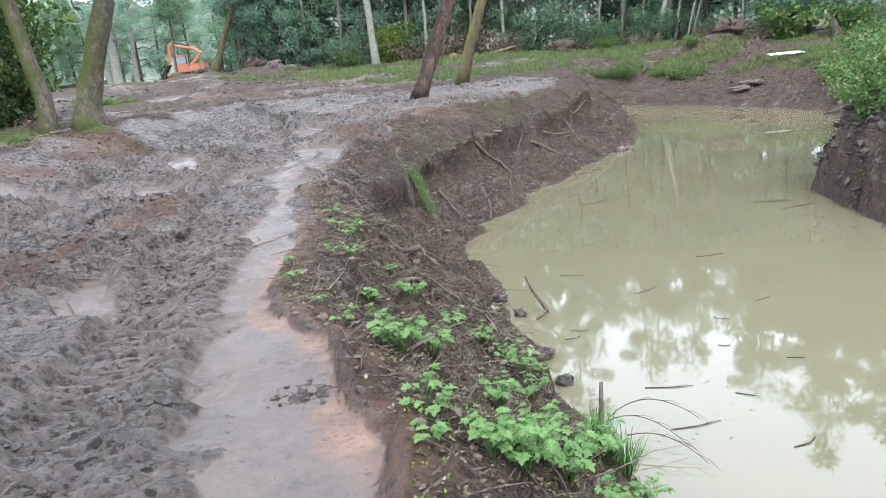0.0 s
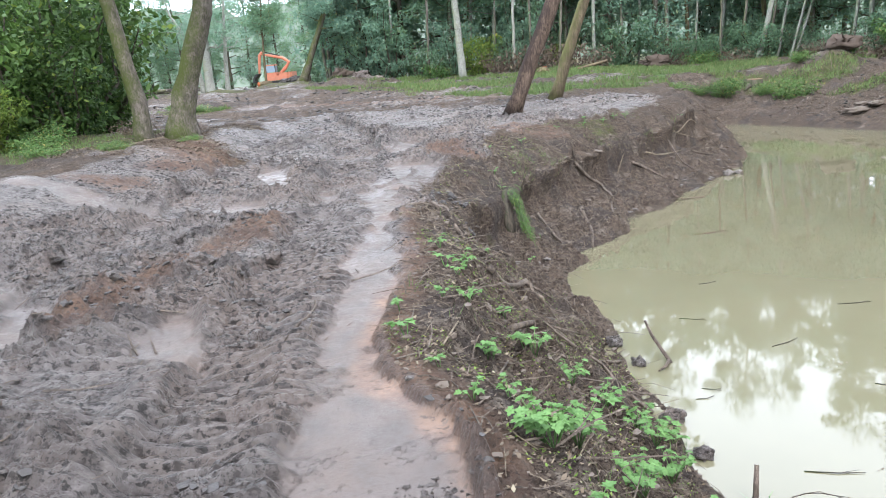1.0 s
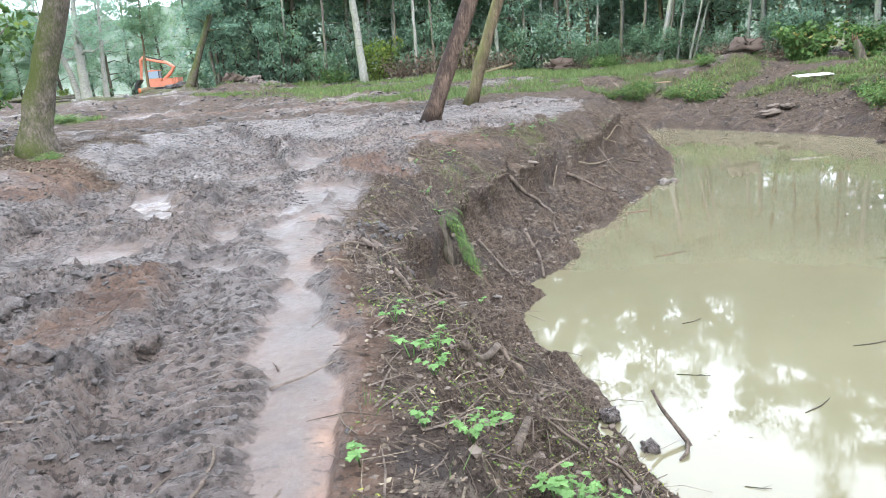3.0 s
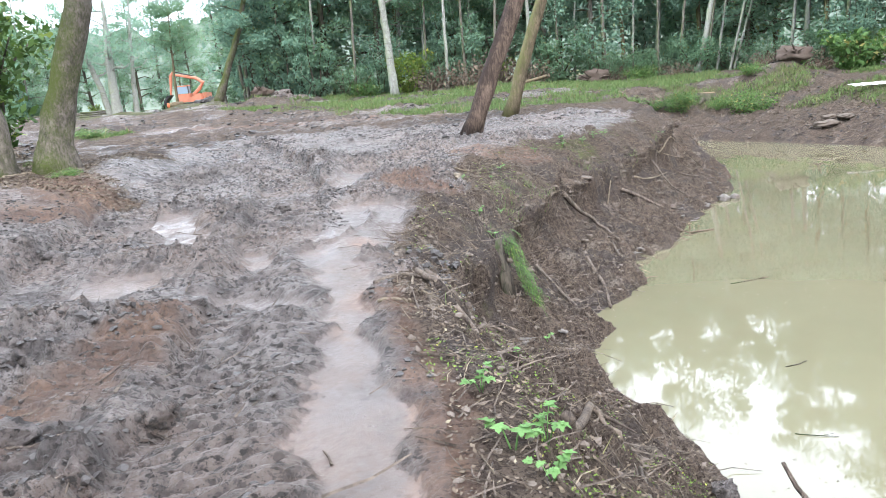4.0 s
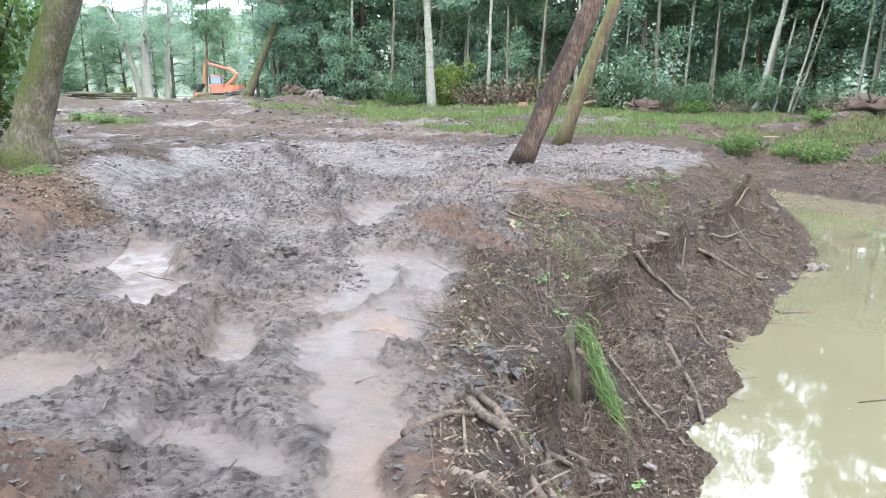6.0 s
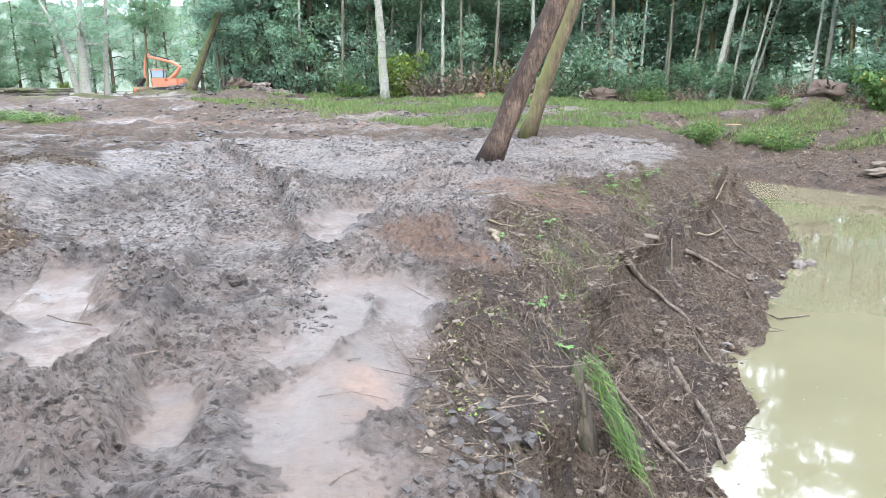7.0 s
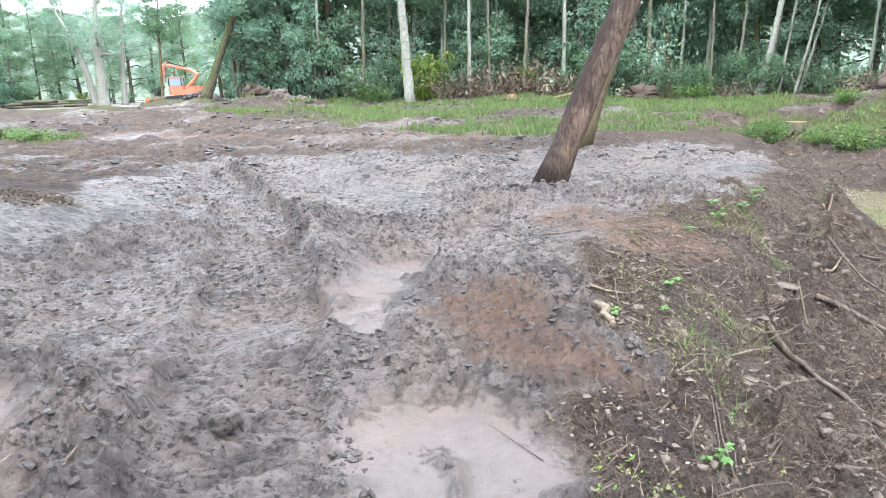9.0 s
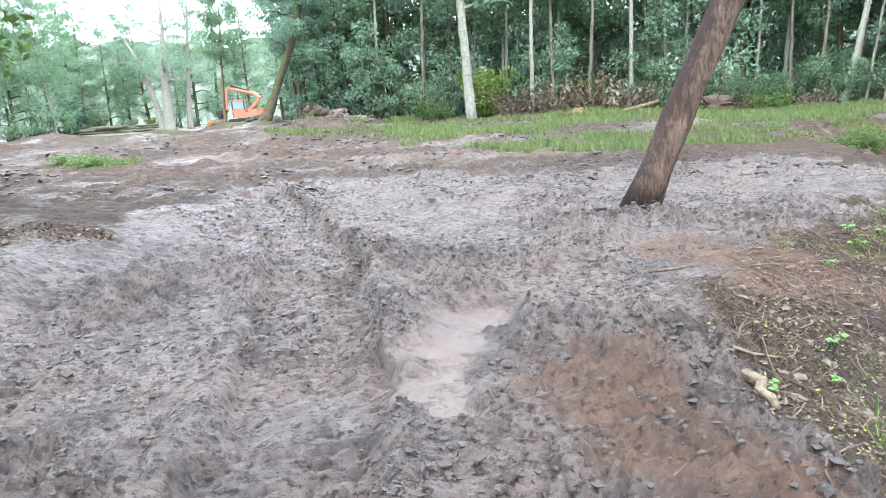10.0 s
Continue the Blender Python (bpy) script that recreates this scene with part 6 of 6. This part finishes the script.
part("bark", Geo().tube([(0, 0, 0), (-0.03, 0, 0.2), (-0.12, 0, 0.55), (-0.26, 0.02, 0.95)], [0.34, 0.22, 0.17, 0.13], 11, rough=0.5), BARK_DARK, snag)
for k in range(6):
    a = k * 1.05
    top = Vector((-0.26 + 0.09 * math.cos(a), 0.02 + 0.09 * math.sin(a), 0.9))
    part("splinter", Geo().tube([top, top + Vector((-0.05, 0, 0.16 + 0.09 * (k % 3)))], [0.035, 0.006], 5), CUT, snag, "pale splintered wood")


def root_plate(x, y, w, h, seed):
    """An upturned stump: earth plate with thick roots."""
    rg = np.random.default_rng(seed)
    root = thing("upturned_stump", (x, y, ground(x, y)), "upturned tree stump with reddish earth and roots", "stump", "upturned stumps")
    bv, bf = ball(3)
    nz = [0.8 + 0.6 * noise.noise(Vector(q) * 1.8 + Vector((seed, 0, 0))) + 0.5 * abs(noise.noise(Vector(q) * 4)) + 0.25 * noise.noise(Vector(q) * 9) for q in bv]
    part("earth_plate", Geo().add([(q[0] * m_ * w * 0.5, q[1] * m_ * 0.4, q[2] * m_ * h * 0.55 + h * 0.35) for q, m_ in zip(bv, nz)], [tuple(int(i) for i in q) for q in bf]), ROOT, root)
    for k in range(9):
        a = rg.uniform(0.1, math.pi - 0.1)
        d = Vector((math.cos(a) * w * 0.5, rg.uniform(-0.5, -0.1), math.sin(a) * h * 0.75)) * rg.uniform(0.45, 1.05)
        b = Vector((0, -0.1, h * 0.3))
        part("root", Geo().tube([b + d * 0.3, b + d * 0.75 + Vector(rg.normal(size=3) * 0.06), b + d * 1.15 + Vector(rg.normal(size=3) * 0.12)], [0.07, 0.045, 0.012], 6, rough=0.6), ROOT if k % 3 else TWIG, root)
    return root


root_plate(6.6, 45.6, 1.9, 0.85, 3)
root_plate(13.1, 35.4, 1.5, 0.7, 5)
root_plate(-12.4, 46.8, 1.3, 0.6, 8)


def log(name, label, a, b, r, end, group="", bark=BARK_TAN):
    a, b = Vector(a), Vector(b)
    d = (b - a).normalized()
    root = thing(name, tuple(a), label, "log", group)
    part("bark", Geo().tube([Vector(), (b - a) * 0.5, b - a], [r, r * 0.96, r * 0.9], 12, rough=0.12), bark, root)
    part("cut_end", Geo().tube([-d * 0.012, d * 0.004], [r * 0.9, r * 0.93], 12), end, root, "fresh orange sawn end")
    return root


lz = ground(-18.2, 47.6)
log("log", "mossy log with a bright orange sawn end", (-18.2, 47.4, lz + 0.16), (-17.6, 48.1, lz + 0.18), 0.19, RED_CUT)
log("log", "pale fallen log at the wood's edge", (2.0, 41.6, ground(2, 41.6) + 0.1), (3.6, 42.6, ground(3.6, 42.6) + 0.5), 0.09, CUT)
rg = np.random.default_rng(420)
for k in range(34):
    lay = int(k % 3)
    x, y = -56.5 + 9.5 * rg.random(), 99 + rg.normal() * 1.2
    z = ground(x, y) + 0.15 + lay * 0.26
    a = rg.normal() * 0.35
    ln = rg.uniform(2, 4)
    log("log", "cut log in a loose far pile", (x, y, z), (x + math.cos(a) * ln, y + math.sin(a) * ln, z + rg.normal() * 0.12), rg.uniform(0.10, 0.2), CUT, "log pile", BARK_GREY)


def excavator(x, y, z):
    root = thing("excavator", (x, y, z), "orange tracked excavator working in the far clearing", "excavator")
    for s in (-1, 1):
        prof = [(-1.75, 0.35), (-1.5, 0.08), (1.5, 0.08), (1.75, 0.35), (1.75, 0.55), (1.5, 0.82), (-1.5, 0.82), (-1.75, 0.55)]
        y0, y1 = s * 1.25 - 0.28, s * 1.25 + 0.28
        g = Geo().add([(a, yy, b) for yy in (y0, y1) for a, b in prof], [tuple(range(8)), tuple(range(8, 16))[::-1]] + [(i, (i + 1) % 8, 8 + (i + 1) % 8, 8 + i) for i in range(8)])
        tr_ = part("track", g, STEEL, root, "muddy dark steel crawler track", smooth=False)
        for a in (-1.3, -0.65, 0, 0.65, 1.3):
            part("roller", Geo().tube([(a, y0 - 0.03, 0.45), (a, y1 + 0.03, 0.45)], [0.22, 0.22], 10), STEEL, tr_, smooth=False)
    part("undercarriage", Geo().box((-0.9, -1.0, 0.4), (0.9, 1.0, 0.85), 0, 0.15), STEEL, root, smooth=False)
    body = part("body", Geo().box((-1.3, -1.25, 0.9), (2.0, 1.25, 1.5), 0, 0.3).box((0.6, -1.2, 1.5), (1.9, 1.2, 1.8), 0, 0.25), ORANGE, root, "orange painted engine house", smooth=False)
    part("counterweight", Geo().box((1.9, -1.2, 0.95), (2.35, 1.2, 1.85), 0, 0.2), ORANGE, body, smooth=False)
    cab = part("cab", Geo().box((-1.25, -1.2, 1.5), (0.35, -0.2, 1.9), 0, 0.1), ORANGE, root, smooth=False)
    part("cab_roof", Geo().box((-1.2, -1.15, 2.75), (0.3, -0.25, 2.9), 0, 0.12), ORANGE, cab, smooth=False)
    part("cab_window", Geo().box((-1.17, -1.12, 1.95), (0.27, -0.28, 2.75), 0, 0.1), GLASS, cab, "dark cab glazing", smooth=False)
    for a, b in ((-1.18, -1.13), (-1.18, -0.3), (0.24, -1.13), (0.24, -0.3)):
        part("cab_post", Geo().box((a - 0.04, b - 0.04, 1.9), (a + 0.05, b + 0.05, 2.8)), STEEL, cab, smooth=False)
    part("boom", Geo().tube([(0.2, 0.2, 1.6), (1.2, 0.2, 2.4), (1.75, 0.2, 3.1), (0.9, 0.2, 3.7), (-1.9, 0.2, 4.35)], [0.18, 0.22, 0.24, 0.2, 0.13], 6), ORANGE, root, "orange bent boom", smooth=False)
    part("arm", Geo().tube([(-1.7, 0.2, 4.6), (-2.1, 0.2, 4.2), (-2.45, 0.2, 1.8)], [0.16, 0.22, 0.13], 6), ORANGE, root, "orange dipper arm", smooth=False)
    part("ram", Geo().tube([(0.6, 0.2, 3.95), (-1.6, 0.2, 4.65)], [0.07, 0.07], 8), STEEL, root, "steel hydraulic ram")
    g = Geo()
    prof = [(-2.3, 1.9), (-2.75, 1.85), (-3.2, 1.3), (-3.25, 0.85), (-2.9, 0.75), (-2.95, 1.2), (-2.6, 1.55)]
    g.add([(a, yy, b) for yy in (-0.4, 0.8) for a, b in prof], [tuple(range(7)), tuple(range(7, 14))[::-1]] + [(i, (i + 1) % 7, 7 + (i + 1) % 7, 7 + i) for i in range(7)])
    part("bucket", g, STEEL, root, "worn dark steel bucket", smooth=False)
    return root


excavator(-33.6, 95, ground(-33.6, 95) - 0.02)
